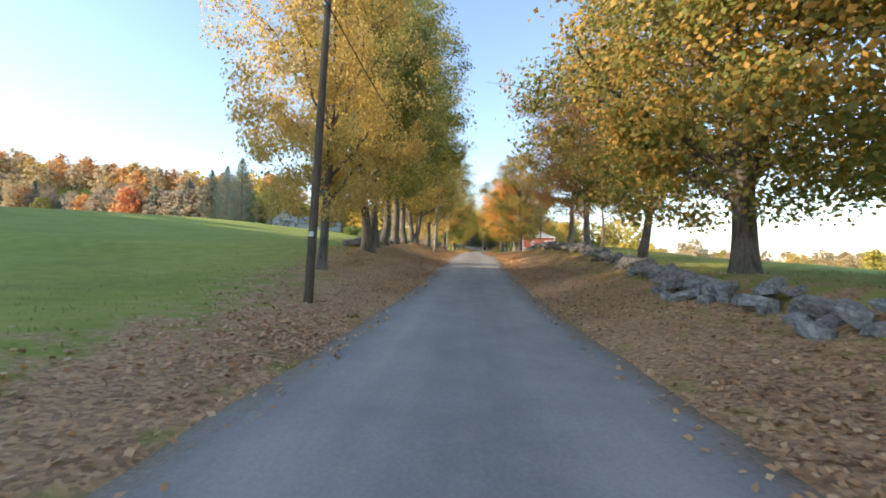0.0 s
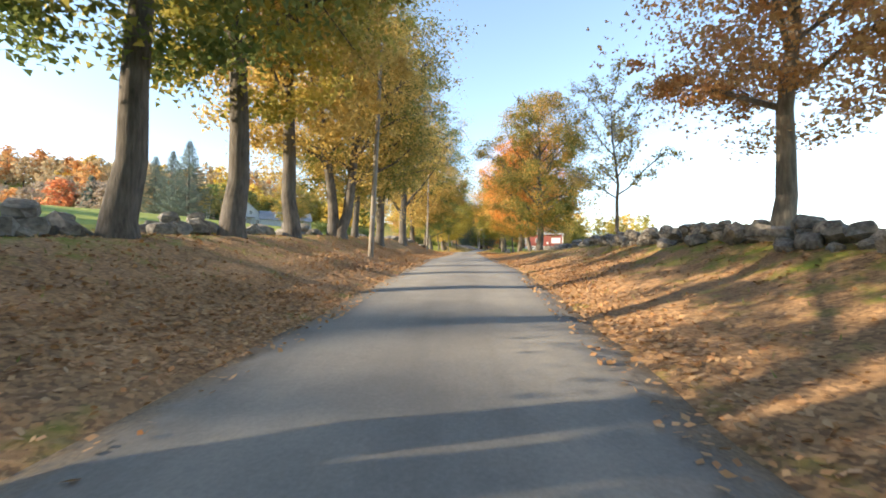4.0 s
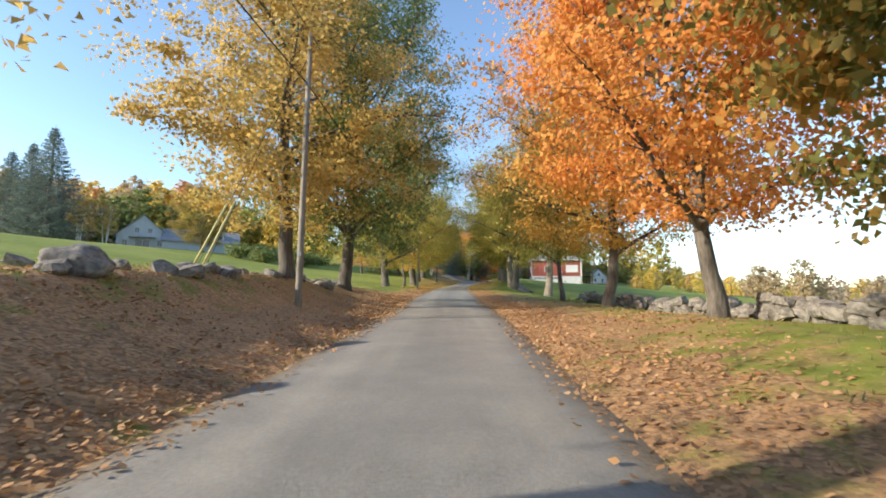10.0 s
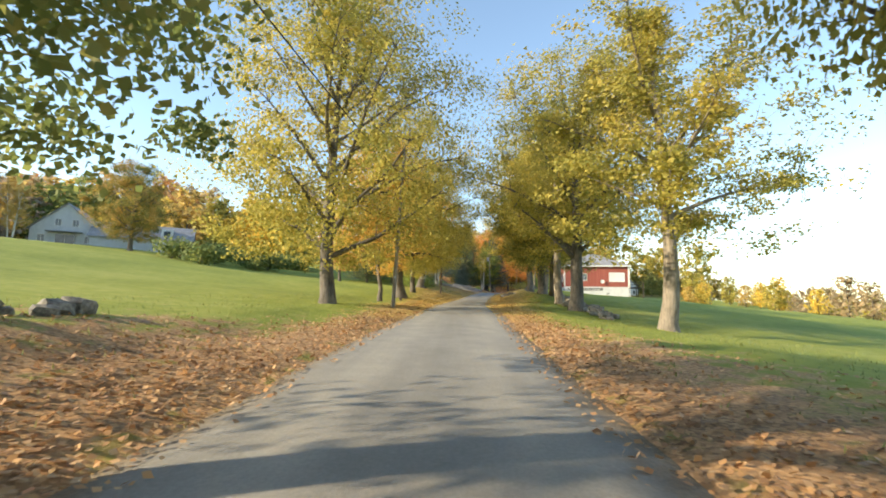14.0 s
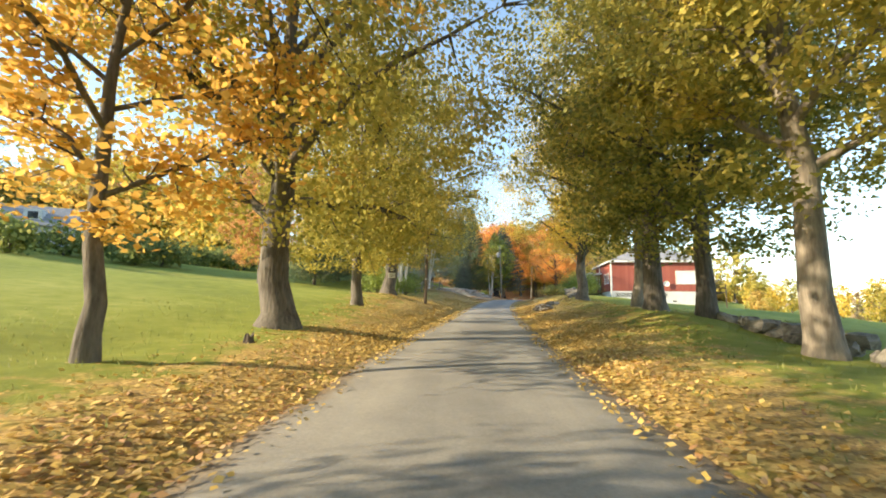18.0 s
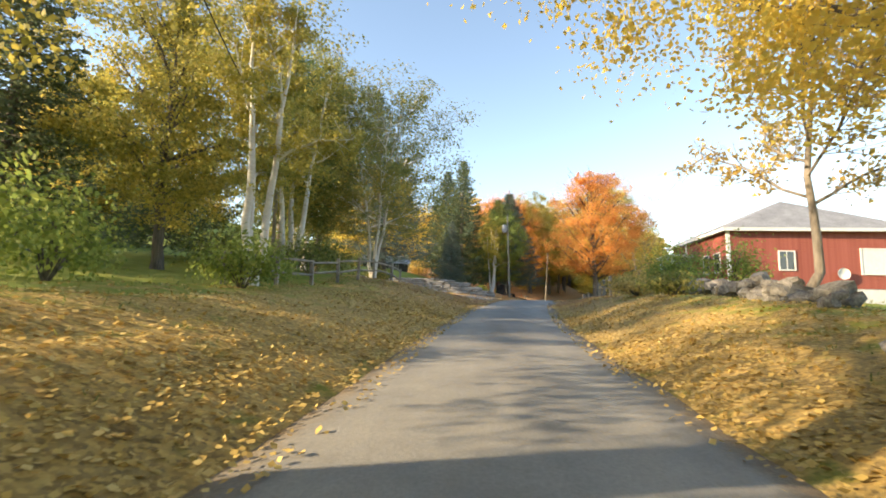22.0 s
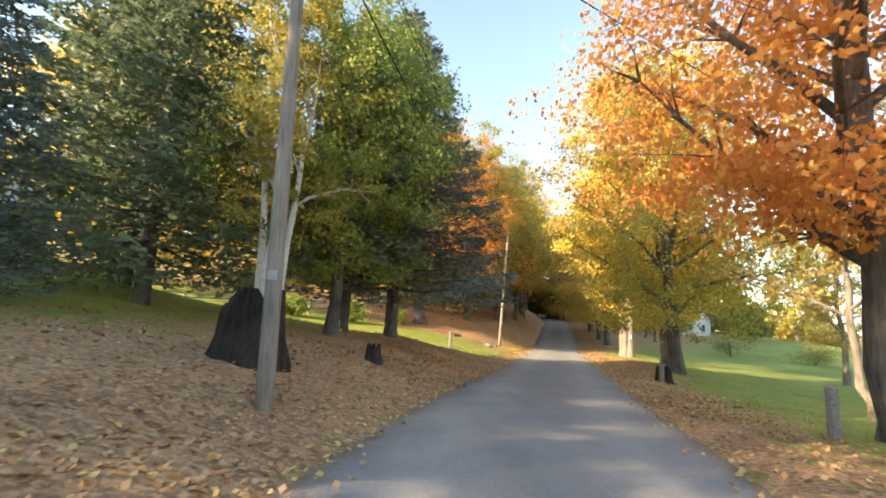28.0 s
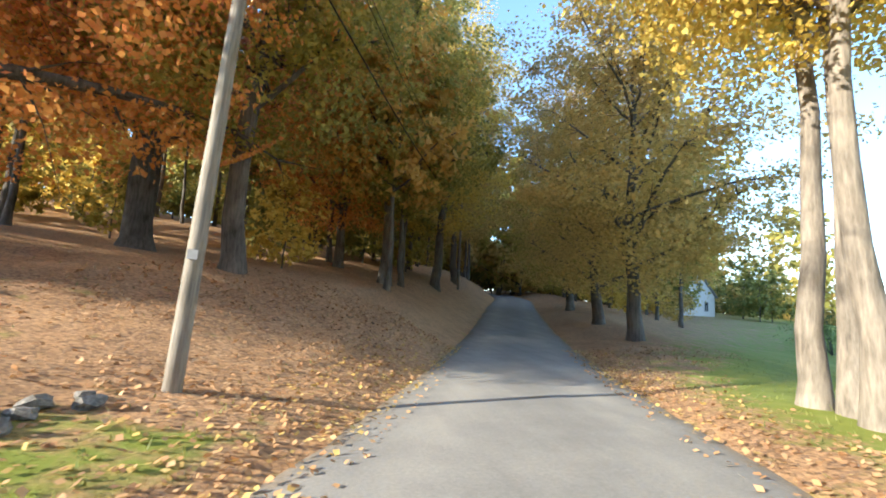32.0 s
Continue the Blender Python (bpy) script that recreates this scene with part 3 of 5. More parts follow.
def broadleaf(seed, height, spread, fork, radius, leaves, leaf=0.22, limbs=16, twins=1, bare=0.0, lift=0.55, flare=1.28, top=0.78, twigs=3, kite=False, dome=0.0, low=None):
    """A maple-like tree: meshes of its wood and of its leaves."""
    rng = np.random.default_rng(seed)
    wood, tips = [], []
    for tw in range(twins):
        lean = np.array([rng.normal() * 0.02, rng.normal() * 0.02]) + (0 if twins == 1 else 0.11 * np.array([math.cos(tw * 2.4), math.sin(tw * 2.4)]))
        steps = 11
        hs = np.linspace(0, height * top, steps)
        wob = np.cumsum(rng.normal(size=(steps, 2)) * 0.07, axis=0)
        wob[0] = 0
        axis = np.array([[lean[0] * h + w[0] + (0.35 * radius * twins * math.cos(tw * 2.4) if twins > 1 else 0), lean[1] * h + w[1] + (0.35 * radius * twins * math.sin(tw * 2.4) if twins > 1 else 0), h] for h, w in zip(hs, wob)])
        r = radius * (1 - hs / (height * top) * 0.86)
        base = np.array([[axis[0, 0], axis[0, 1], -0.35]])
        pts = np.vstack([base, axis[:1] + [0, 0, 0.02], axis[:1] + [0, 0, 0.45], axis[1:]])
        rad = np.r_[radius * flare * 1.1, radius * flare, radius * 1.06, r[1:]]
        wood.append(tube(pts, rad, 12 if twigs else 7))
        n = max(limbs // twins, 5)
        for i in range(n):
            k = (i + rng.uniform(0, 0.8)) / n
            h = fork + (height * top - fork) * k**1.15
            j = min(int(h / (height * top) * (steps - 1)), steps - 2)
            fr = h / (height * top) * (steps - 1) - j
            p = axis[j] * (1 - fr) + axis[j + 1] * fr
            az = i * 2.399 + rng.uniform(-0.5, 0.5) + tw
            reach = spread * (math.sin(math.pi * (0.27 + 0.63 * k)) ** 0.8) * rng.uniform(0.75, 1.12)
            up = lift + 0.9 * k + rng.uniform(-0.15, 0.2)
            rr = max(radius * (0.42 - 0.25 * k), 0.025)
            way = np.array([math.cos(az), math.sin(az), up])
            way /= np.linalg.norm(way)
            line = [p]
            seg = reach / 5
            for s in range(5):
                way = way + rng.normal(size=3) * 0.13 + [0, 0, 0.06 - 0.07 * (1 - k)]
                way /= np.linalg.norm(way)
                line.append(line[-1] + way * seg)
            line = np.array(line)
            wood.append(tube(line, np.linspace(rr, 0.02, 6), 6, False) if twigs else tube(line[::5], [rr, 0.02], 3, False))
            for s in range(1, 6):
                for q in range(3):
                    w2 = way + rng.normal(size=3) * 0.75
                    w2 /= np.linalg.norm(w2)
                    ln = reach * rng.uniform(0.16, 0.36) * (1.15 - s * 0.1)
                    e1 = line[s] + w2 * ln * 0.5
                    e2 = e1 + (w2 + rng.normal(size=3) * 0.3) * ln * 0.5
                    if q < twigs:
                        wood.append(tube([line[s], e1, e2], [max(rr * 0.32, 0.014), 0.013, 0.006], 3, False))
                    tips += [e1, e2, e2, (e1 + e2) / 2]
                    if bare:
                        for _ in range(3):
                            e3 = e2 + (w2 + rng.normal(size=3) * 0.7 + [0, 0, 0.4]) * ln * 0.45
                            wood.append(tube([e1 if rng.random() < 0.5 else e2, e3], [0.009, 0.004], 3, False))
    v, f = join(wood)
    tips = np.array(tips)
    # sprays of uneven size, with gaps between them
    low = low or fork * 0.8
    weight = rng.gamma(1.3, 1.0, len(tips))
    pick = rng.choice(len(tips), leaves, p=weight / weight.sum())
    centres = tips[pick] + np.clip(rng.normal(size=(leaves, 3)), -1.7, 1.7) * np.array([0.26, 0.26, 0.15]) * (spread / 5)
    k = np.clip((centres[:, 2] - low) / (height - low), 0.02, 0.98)
    reach = spread * 1.04 * (4 * k**0.82 * (1 - k**0.82)) ** 0.45 + 0.3
    far = np.hypot(centres[:, 0], centres[:, 1])
    centres[:, :2] *= np.minimum(1, (reach / np.maximum(far, 0.01)))[:, None]
    centres[:, 2] = np.minimum(centres[:, 2], height + 0.25 * (centres[:, 2] - height))
    if dome:
        q = crown_clumps(rng, 340, height, spread, low)
        m = int(leaves * dome)
        pick = rng.choice(340, m, p=(lambda w: w / w.sum())(rng.gamma(1.4, 1.0, 340)))
        wide = (spread / 5.5) * rng.uniform(0.6, 1.35, 340)[pick][:, None]
        centres[:m] = q[pick] + np.clip(rng.normal(size=(m, 3)), -1.8, 1.8) * np.array([0.40, 0.40, 0.24]) * wide
    centres = centres[centres[:, 2] > low * 0.9]
    face = centres - [0, 0, low + (height - low) * 0.42]
    face = face / (np.linalg.norm(face, axis=1, keepdims=True) + 0.5) + [0, 0, 0.45]
    lv, lf = leaf_cloud(rng, centres, leaf, 0.7, 0.25, not kite, 1.0, face, 0.62)
    return v, f, lv, lf


def conifer(seed, height, spread, low, radius, needles, size=0.30, droop=0.22, dense=1.0, slim=0.42):
    """A spruce: whorls of drooping boughs on one straight stem."""
    rng = np.random.default_rng(seed)
    wood = [tube([(0, 0, -0.3), (0, 0, 0.3), (0, 0, height * 0.5), (0, 0, height)], [radius * 1.3, radius, radius * 0.6, 0.02], 9)]
    spots = []
    h = low
    while h < height * 0.97:
        k = (h - low) / (height - low)
        n = rng.integers(5, 8)
        turn = rng.uniform(0, 6.3)
        for i in range(n):
            az = turn + i * 2 * math.pi / n + rng.uniform(-0.25, 0.25)
            ln = spread * (1 - k) ** 0.85 * rng.uniform(0.72, 1.1) + 0.15
            c, s = math.cos(az), math.sin(az)
            line = [(c * ln * q, s * ln * q, h - droop * ln * q * (1.5 - q) + 0.10 * ln * q**3) for q in (0, 0.35, 0.7, 1.0)]
            wood.append(tube(line, [0.035 + 0.02 * (1 - k), 0.025, 0.015, 0.006], 4, False))
            m = int(needles * ln / spread) + 2
            q = rng.uniform(0.12, 1.03, m) ** 0.8
            base = np.stack([c * ln * q, s * ln * q, h - droop * ln * q * (1.5 - q) + 0.10 * ln * q**3], 1)
            side = rng.normal(size=m) * 0.16 * ln * (1.05 - q * 0.6)
            base += np.stack([-s * side, c * side, -np.abs(side) * 0.3 - rng.exponential(0.10, m)], 1)
            spots.append(base)
        h += (0.38 + 0.12 * (1 - k)) / dense
    v, f = join(wood)
    centres = np.concatenate(spots)
    lv, lf = leaf_cloud(rng, centres, size, 0.35, 0.15, True, slim)
    return v, f, lv, lf


KINDS = {}


def species(key, made, bark, foliage):
    v, f, lv, lf = made
    KINDS[key] = mesh_of("trunk", v, f, bark, True), sheet_mesh("crown", lv, lf, [foliage])


def tree(key, at, label, scale=1.0, turn=0.0, foliage=None, bark=None, name="maple_tree", category="tree", group="", wide=1.0, lean=(0, 0)):
    wood, crown = KINDS[key]
    root = thing(name, label, category, Matrix.Translation(at) @ Euler((radians(lean[0]), radians(lean[1]), radians(turn))).to_matrix().to_4x4() @ Matrix.Diagonal((scale * wide, scale * wide, scale, 1)), group)
    for nm, me, mat in (("trunk", wood, bark), ("crown", crown, foliage)):
        ob = child(nm, me, root)
        if mat:
            ob.material_slots[0].link = "OBJECT"
            ob.material_slots[0].material = mat
    return root


def wood_mass(name, label, rows):
    """A far wood that nobody could count, as one sheet of stuff: rows of species, matrix and foliage."""
    verts, faces, slots, mats, base = [], [], [], [], 0
    for key, m, foliage in rows:
        turn, move = np.array(m.to_3x3()), np.array(m.translation)
        for me, mat in zip(KINDS[key], (M_BARK, foliage)):
            v = np.empty(len(me.vertices) * 3, np.float32)
            me.vertices.foreach_get("co", v)
            me.calc_loop_triangles()
            f = np.empty(len(me.loop_triangles) * 3, np.int32)
            me.loop_triangles.foreach_get("vertices", f)
            if mat not in mats:
                mats.append(mat)
            verts.append(v.reshape(-1, 3) @ turn.T + move)
            faces.append(f.reshape(-1, 3) + base)
            slots.append(np.full(len(f) // 3, mats.index(mat)))
            base += len(me.vertices)
    tagged(new(name, sheet_mesh(name, np.concatenate(verts), np.concatenate(faces), mats, np.concatenate(slots))), label, "woods", kind="stuff")


# ---------------------------------------------------------------- ground and road
def build_ground():
    ys = sorted(set([-400, -250, -150, -90, -60, -40, -28] + [float(v) for v in range(-20, 262)] + [186.7, 187.4, 187.05] + [264, 268, 274, 282, 292, 305, 320, 340, 365, 400, 450, 520, 620, 760, 950, 1300]))
    half = [0.8, 1.6, 2.2, 2.5, 2.8, 3.2, 3.6, 4.0, 4.5, 5, 5.5, 6, 6.5, 7, 7.7, 8.5, 9.5, 11, 13, 15, 18, 22, 27, 33, 40, 50, 60, 75, 95, 120, 140, 180, 230, 320, 480, 900]
    us = [-a for a in reversed(half)] + [0.0] + half
    verts, lit = [], []
    for y in ys:
        x0, turn = road_x(y), road_turn(y)
        for u in us:
            d = u * math.cos(turn)
            z = ground_z(y, u) - (0.05 if abs(d) < 2.2 else 0.0)
            verts.append((x0 + u, y, z))
            lit.append(litter_at(y, d))
    n = len(us)
    faces = [(i * n + j, i * n + j + 1, (i + 1) * n + j + 1, (i + 1) * n + j) for i in range(len(ys) - 1) for j in range(n - 1)]
    me = mesh_of("ground", verts, faces, M_GROUND, True)
    at = me.attributes.new("litter", "FLOAT", "POINT")
    at.data.foreach_set("value", lit)
    tagged(new("ground", me), "grassy fields and leaf-strewn verges beside a country lane", "ground", kind="structure")


def build_road():
    ys = list(np.arange(-30, 300, 0.5))
    across = np.linspace(-1, 1, 13)
    verts, uvs = [], []
    for y in ys:
        x0, turn = road_x(y), road_turn(y)
        for a in across:
            w = 2.27 + 0.16 * noise.noise((0.4 * y, 2.0 if a < 0 else 9.0, 0)) + 0.07 * noise.noise((2.1 * y, 4.0 if a < 0 else 7.0, 0))
            if y > 214:
                w += 0.2 * min((y - 214) / 8, 1)
            if a < -0.99 and 177 < y < 186:
                w += 0.3
            d = a * w
            z = road_z(y) + 0.035 - 0.05 * a * a - (0.05 if abs(a) > 0.99 else 0)
            z += 0.012 * noise.noise((d * 1.3, y * 0.5, 5))
            verts.append((x0 + d / math.cos(turn), y, z))
            uvs.append(((a + 1) / 2, y / 5))
    n = len(across)
    faces = [(i * n + j, i * n + j + 1, (i + 1) * n + j + 1, (i + 1) * n + j) for i in range(len(ys) - 1) for j in range(n - 1)]
    me = mesh_of("road", verts, faces, M_ROAD, True)
    uv = me.uv_layers.new(name="UVMap")
    for loop in me.loops:
        uv.data[loop.index].uv = uvs[loop.vertex_index]
    tagged(new("road", me), "narrow lane of packed grey gravel, worn smooth", "road", kind="structure")


build_ground()
build_road()

# ---------------------------------------------------------------- trees
species("maple_a", broadleaf(11, 15, 5.6, 2.6, 0.255, 46000, 0.130, limbs=20, kite=True, dome=0.6), M_BARK, L_TAN)
species("maple_b", broadleaf(12, 17, 6.0, 3.0, 0.28, 36000, 0.125, twins=2, limbs=22, kite=True, dome=0.55), M_BARK, L_OLIVE)
species("maple_c", broadleaf(13, 12, 5.6, 2.0, 0.205, 52000, 0.112, limbs=22, lift=0.45, top=0.84, kite=True, dome=0.6, low=2.4), M_BARK, L_MIXED)
species("maple_tall", broadleaf(14, 20, 5.6, 4.6, 0.30, 48000, 0.160, limbs=20, lift=0.7, dome=0.5), M_BARK, L_TAN)
species("maple_thin", broadleaf(15, 11, 3.2, 2.4, 0.12, 15000, 0.112, limbs=12, kite=True, dome=0.5), M_BARK, L_TAN)
species("maple_old", broadleaf(16, 17, 7.6, 2.8, 0.46, 54000, 0.138, limbs=22, lift=0.5, flare=1.5, kite=True, dome=0.6), M_BARK, L_LIME)
species("maple_high", broadleaf(37, 18, 8.0, 3.2, 0.46, 54000, 0.138, limbs=20, lift=0.75, flare=1.4, kite=True, dome=0.55, low=4.7), M_BARK, L_LIME)
species("maple_bare", broadleaf(36, 17, 6.4, 2.6, 0.36, 13000, 0.12, limbs=18, lift=0.9, bare=1.0, dome=0.3), M_BARK, L_TAN)
species("maple_pole", broadleaf(39, 18, 5.6, 6.6, 0.24, 27000, 0.125, limbs=14, lift=0.6, kite=True, dome=0.4, low=6.4), M_PALEBARK, L_GOLD)
species("maple_pale", broadleaf(17, 18, 5.4, 4.0, 0.30, 36000, 0.140, limbs=15, lift=0.7, bare=1.0, dome=0.4), M_PALEBARK, L_TAN)
species("sparse", broadleaf(18, 10, 3.4, 2.2, 0.11, 4200, 0.120, limbs=12, bare=1.0, lift=0.5), M_PALEBARK, L_TAN)
species("round", broadleaf(19, 14, 6.4, 2.0, 0.34, 64000, 0.138, limbs=30, lift=0.3, top=0.9, kite=True, dome=0.75), M_BARK, L_ORANGE)
species("round_high", broadleaf(41, 14, 6.2, 2.4, 0.34, 58000, 0.125, limbs=30, lift=0.5, top=0.9, kite=True, dome=0.75, low=3.3), M_BARK, L_ORANGE)
species("birch", broadleaf(20, 14, 3.6, 4.0, 0.17, 20000, 0.120, limbs=15, twins=3, lift=0.8, flare=1.15, dome=0.35), M_BIRCH, L_LIME)
species("wood_a", broadleaf(21, 18, 4.2, 6.5, 0.16, 5200, 0.36, limbs=12, lift=0.6, twigs=1, dome=0.4, low=6.0), M_BARK, L_LIME)
species("wood_b", broadleaf(22, 16, 4.6, 5.0, 0.17, 5200, 0.37, limbs=12, lift=0.4, twigs=1, dome=0.4, low=4.6), M_BARK, L_ORANGE)
species("sapling", broadleaf(29, 5.0, 2.6, 0.4, 0.05, 1500, 0.30, limbs=10, lift=0.5, twigs=0, top=0.9, dome=0.4), M_BARK, L_LIME)
species("maple_big", broadleaf(30, 19.5, 7.6, 2.3, 0.37, 58000, 0.146, limbs=26, lift=0.45, top=0.82, kite=True, dome=0.6), M_BARK, L_LIME)
species("weeping", broadleaf(33, 14, 5.6, 3.4, 0.11, 30000, 0.120, limbs=24, twins=3, lift=0.5, flare=1.15, dome=0.55), M_BIRCH, L_OLIVE)
species("hill", broadleaf(34, 15, 5.8, 1.0, 0.25, 640, 1.2, limbs=10, twigs=0, top=0.86, dome=0.5), M_BARK, L_TAN)
species("far_a", broadleaf(23, 15, 5.6, 1.2, 0.25, 1500, 0.8, limbs=12, twigs=0, top=0.86, dome=0.55), M_BARK, L_TAN)
species("far_b", broadleaf(24, 13, 5.4, 1.0, 0.25, 1500, 0.8, limbs=12, twigs=0, top=0.86, dome=0.55), M_BARK, L_RUST)
species("spruce", conifer(25, 16, 4.2, 1.2, 0.22, 165, 0.28, 0.22, 1.25), M_BARK, L_NEEDLE)
species("spruce_high", conifer(35, 16, 4.4, 2.9, 0.24, 165, 0.28, 0.18, 1.25), M_BARK, L_NEEDLE)
species("spruce_open", conifer(26, 20, 6.4, 2.6, 0.46, 250, 0.28, 0.22, 0.9, 0.42), M_BARK, L_NEEDLE)
species("blue_spruce", conifer(27, 12, 3.2, 0.5, 0.17, 170, 0.23, 0.12, 1.3), M_BARK, L_BLUE)
species("blue_high", conifer(38, 13, 3.6, 1.7, 0.19, 300, 0.20, 0.14, 1.4), M_BARK, L_BLUE)
species("pine_far", conifer(28, 15, 4.2, 1.2, 0.25, 10, 0.95, 0.15, 0.7, 1.0), M_BARK, L_NEEDLE)

MAPLE = "roadside maple with {} leaves and grey furrowed trunk"
ROADSIDE = "maples along the lane"


def maples(rows):
    for key, y, d, scale, foliage, tone, turn, *wide in rows:
        tree(key, spot(y, d, -0.05), MAPLE.format(tone), scale, turn, foliage, group=ROADSIDE, wide=wide[0] if wide else 1.0)


# left of the lane
maples([
    ("maple_a", 18.6, -6.4, 1.0, L_TAN, "dull golden", 20, 0.78), ("maple_b", 26.4, -6.4, 1.0, L_OLIVE, "green and yellow", 80),
    ("maple_tall", 30.6, -7.0, 1.0, L_OLIVE, "green and yellow", 10), ("maple_tall", 34.6, -7.2, 1.05, L_GREEN, "green", 140),
    ("maple_tall", 39.0, -7.2, 1.12, L_LIME, "yellow and green", 200), ("maple_tall", 43.2, -7.0, 1.0, L_TAN, "dull golden", 300),
    ("maple_b", 48.8, -6.8, 0.9, L_TAN, "dull golden", 30, 1.15), ("maple_c", 52.9, -6.9, 1.0, L_OLIVE, "green and yellow", 100),
    ("maple_tall", 55.4, -5.9, 0.9, L_OLIVE, "green and yellow", 60), ("maple_bare", 65.1, -5.9, 0.95, L_TAN, "thin rust and gold", 200),
    ("maple_a", 84.2, -7.4, 1.1, L_TAN, "dull golden", 250, 1.15), ("maple_big", 89.9, -6.1, 0.95, L_GREEN, "dark green", 310),
    ("maple_big", 111.6, -6.8, 1.0, L_LIME, "yellow and green", 40, 1.05), ("maple_old", 127.3, -5.8, 1.0, L_LIME, "yellow and green", 170),
    ("maple_thin", 121.5, -6.3, 1.1, L_AMBER, "bright golden", 15, 1.3), ("maple_a", 136.4, -6.1, 0.85, L_LIME, "yellow and green", 260, 1.25),
    ("maple_old", 145.8, -6.5, 0.95, L_LIME, "yellow and green", 330),
])
# right of the lane
maples([
    ("round", 1.5, 10.8, 0.95, L_ORANGE, "orange", 200), ("round", 7.0, 9.6, 0.95, L_MIXED, "orange and green", 0, 1.1), ("round", 13.2, 7.6, 0.95, L_MIXED, "orange and green", 120, 1.1),
    ("maple_c", 21.6, 7.5, 1.05, L_MIXED, "orange and green", 40), ("maple_pale", 31.6, 7.3, 0.72, L_RUST, "thin rust", 10, 1.1),
    ("maple_pale", 36.2, 7.0, 0.72, L_RUST, "thin rust", 160, 1.1), ("round", 67.4, 6.1, 1.0, L_MIXED, "dark green and rust", 70, 0.88),
    ("maple_c", 75.6, 6.2, 1.05, L_ORANGE, "bright orange", 210), ("maple_c", 83.2, 6.2, 1.05, L_AMBER, "amber", 300, 1.05),
    ("maple_c", 90.5, 6.2, 1.05, L_LIME, "yellow and green", 130, 0.66), ("maple_pale", 109.0, 9.4, 0.95, L_LIME, "thin golden", 80, 1.35),
    ("maple_high", 117.5, 7.1, 0.95, L_LIME, "green and yellow", 220), ("maple_pale", 124.4, 7.2, 0.95, L_LIME, "thin green", 0, 1.2),
    ("maple_a", 130.4, 7.6, 1.05, L_OLIVE, "dark green", 90, 1.2), ("maple_high", 133.6, 7.0, 0.9, L_LIME, "green and yellow", 20),
    ("maple_high", 150.6, 7.6, 0.85, L_GOLD, "yellow", 280, 1.1),
])
for y, d, s, turn in ((27.8, 7.2, 0.85, 30), (44.8, 6.2, 0.8, 200), (59.8, -7.0, 0.7, 90), (156.5, 8.4, 1.15, 10), (204.2, 10.8, 1.45, 150), (197, 17, 0.8, 60)):
    tree("sparse", spot(y, d, -0.05), "slender young maple that has shed most of its leaves", s, turn, L_TAN, name="young_maple", lean=(0, 3))

# birches and dark firs round the driveway
for y, d, s, turn in ((160.5, -8.7, 1.0, 0), (169.5, -12.0, 1.05, 100), (182, -18, 1.0, 40), (201, -6.4, 0.7, 10)):
    tree("birch", spot(y, d, -0.05), "clump of white-barked birches with yellowing leaves", s, turn, L_LIME, name="birch_tree", group="birches by the driveway")
for y, d, s, key, mat in ((168, -18, 0.95, "spruce", L_NEEDLE), (174, -15, 1.0, "maple_a", L_GREEN), (159.5, -17, 0.85, "spruce", L_NEEDLE), (153, -19, 0.8, "maple_a", L_RUST),
                          (163, -14, 0.9, "maple_a", L_LIME), (177, -14, 0.85, "maple_tall", L_OLIVE)):
    if key == "spruce":
        tree(key, spot(y, d), "dark spruce behind the split-rail fence", s, y * 37 % 360, mat, name="spruce_tree")
    else:
        tree(key, spot(y, d), "tall shade tree behind the split-rail fence", s, y * 37 % 360, mat)
tree("weeping", spot(175.2, -9.3, -0.05), "tall leaning birches with weeping green and yellow twigs", 1.05, 20, L_OLIVE, name="birch_tree", wide=1.1)
tree("spruce_open", spot(190.4, -14.7), "old spruce with bare lower boughs above a stone wall", 1.0, 30, L_BLUE, name="spruce_tree", lean=(0, -4))
tree("spruce", spot(203, -10.6), "dense dark spruce on a leafy bank", 1.08, 0, L_NEEDLE, name="spruce_tree")
tree("blue_spruce", spot(198.5, -10.4), "small blue spruce beside a taller dark one", 0.68, 80, L_BLUE, name="spruce_tree")
tree("maple_a", spot(204.4, -6.4), "leafy green tree among spruces on a bank", 0.8, 80, L_SHRUB, name="shade_tree")
tree("blue_high", spot(208.6, -6.1), "blue spruce with bare lower trunk at the lawn", 1.15, 0, L_BLUE, name="spruce_tree", wide=1.25)
for y, d, s in ((207.0, -7.2, 0.85), (206.0, -13.5, 1.0)):
    tree("spruce_high", spot(y, d), "dense dark spruce on a leafy bank", s, y * 53 % 360, L_NEEDLE if s > 0.9 else L_OLIVE, name="spruce_tree", group="spruces on the bank")
tree("round", spot(227.5, -33), "golden maple behind the spruces", 1.5, 0, L_GOLD, name="maple_tree")

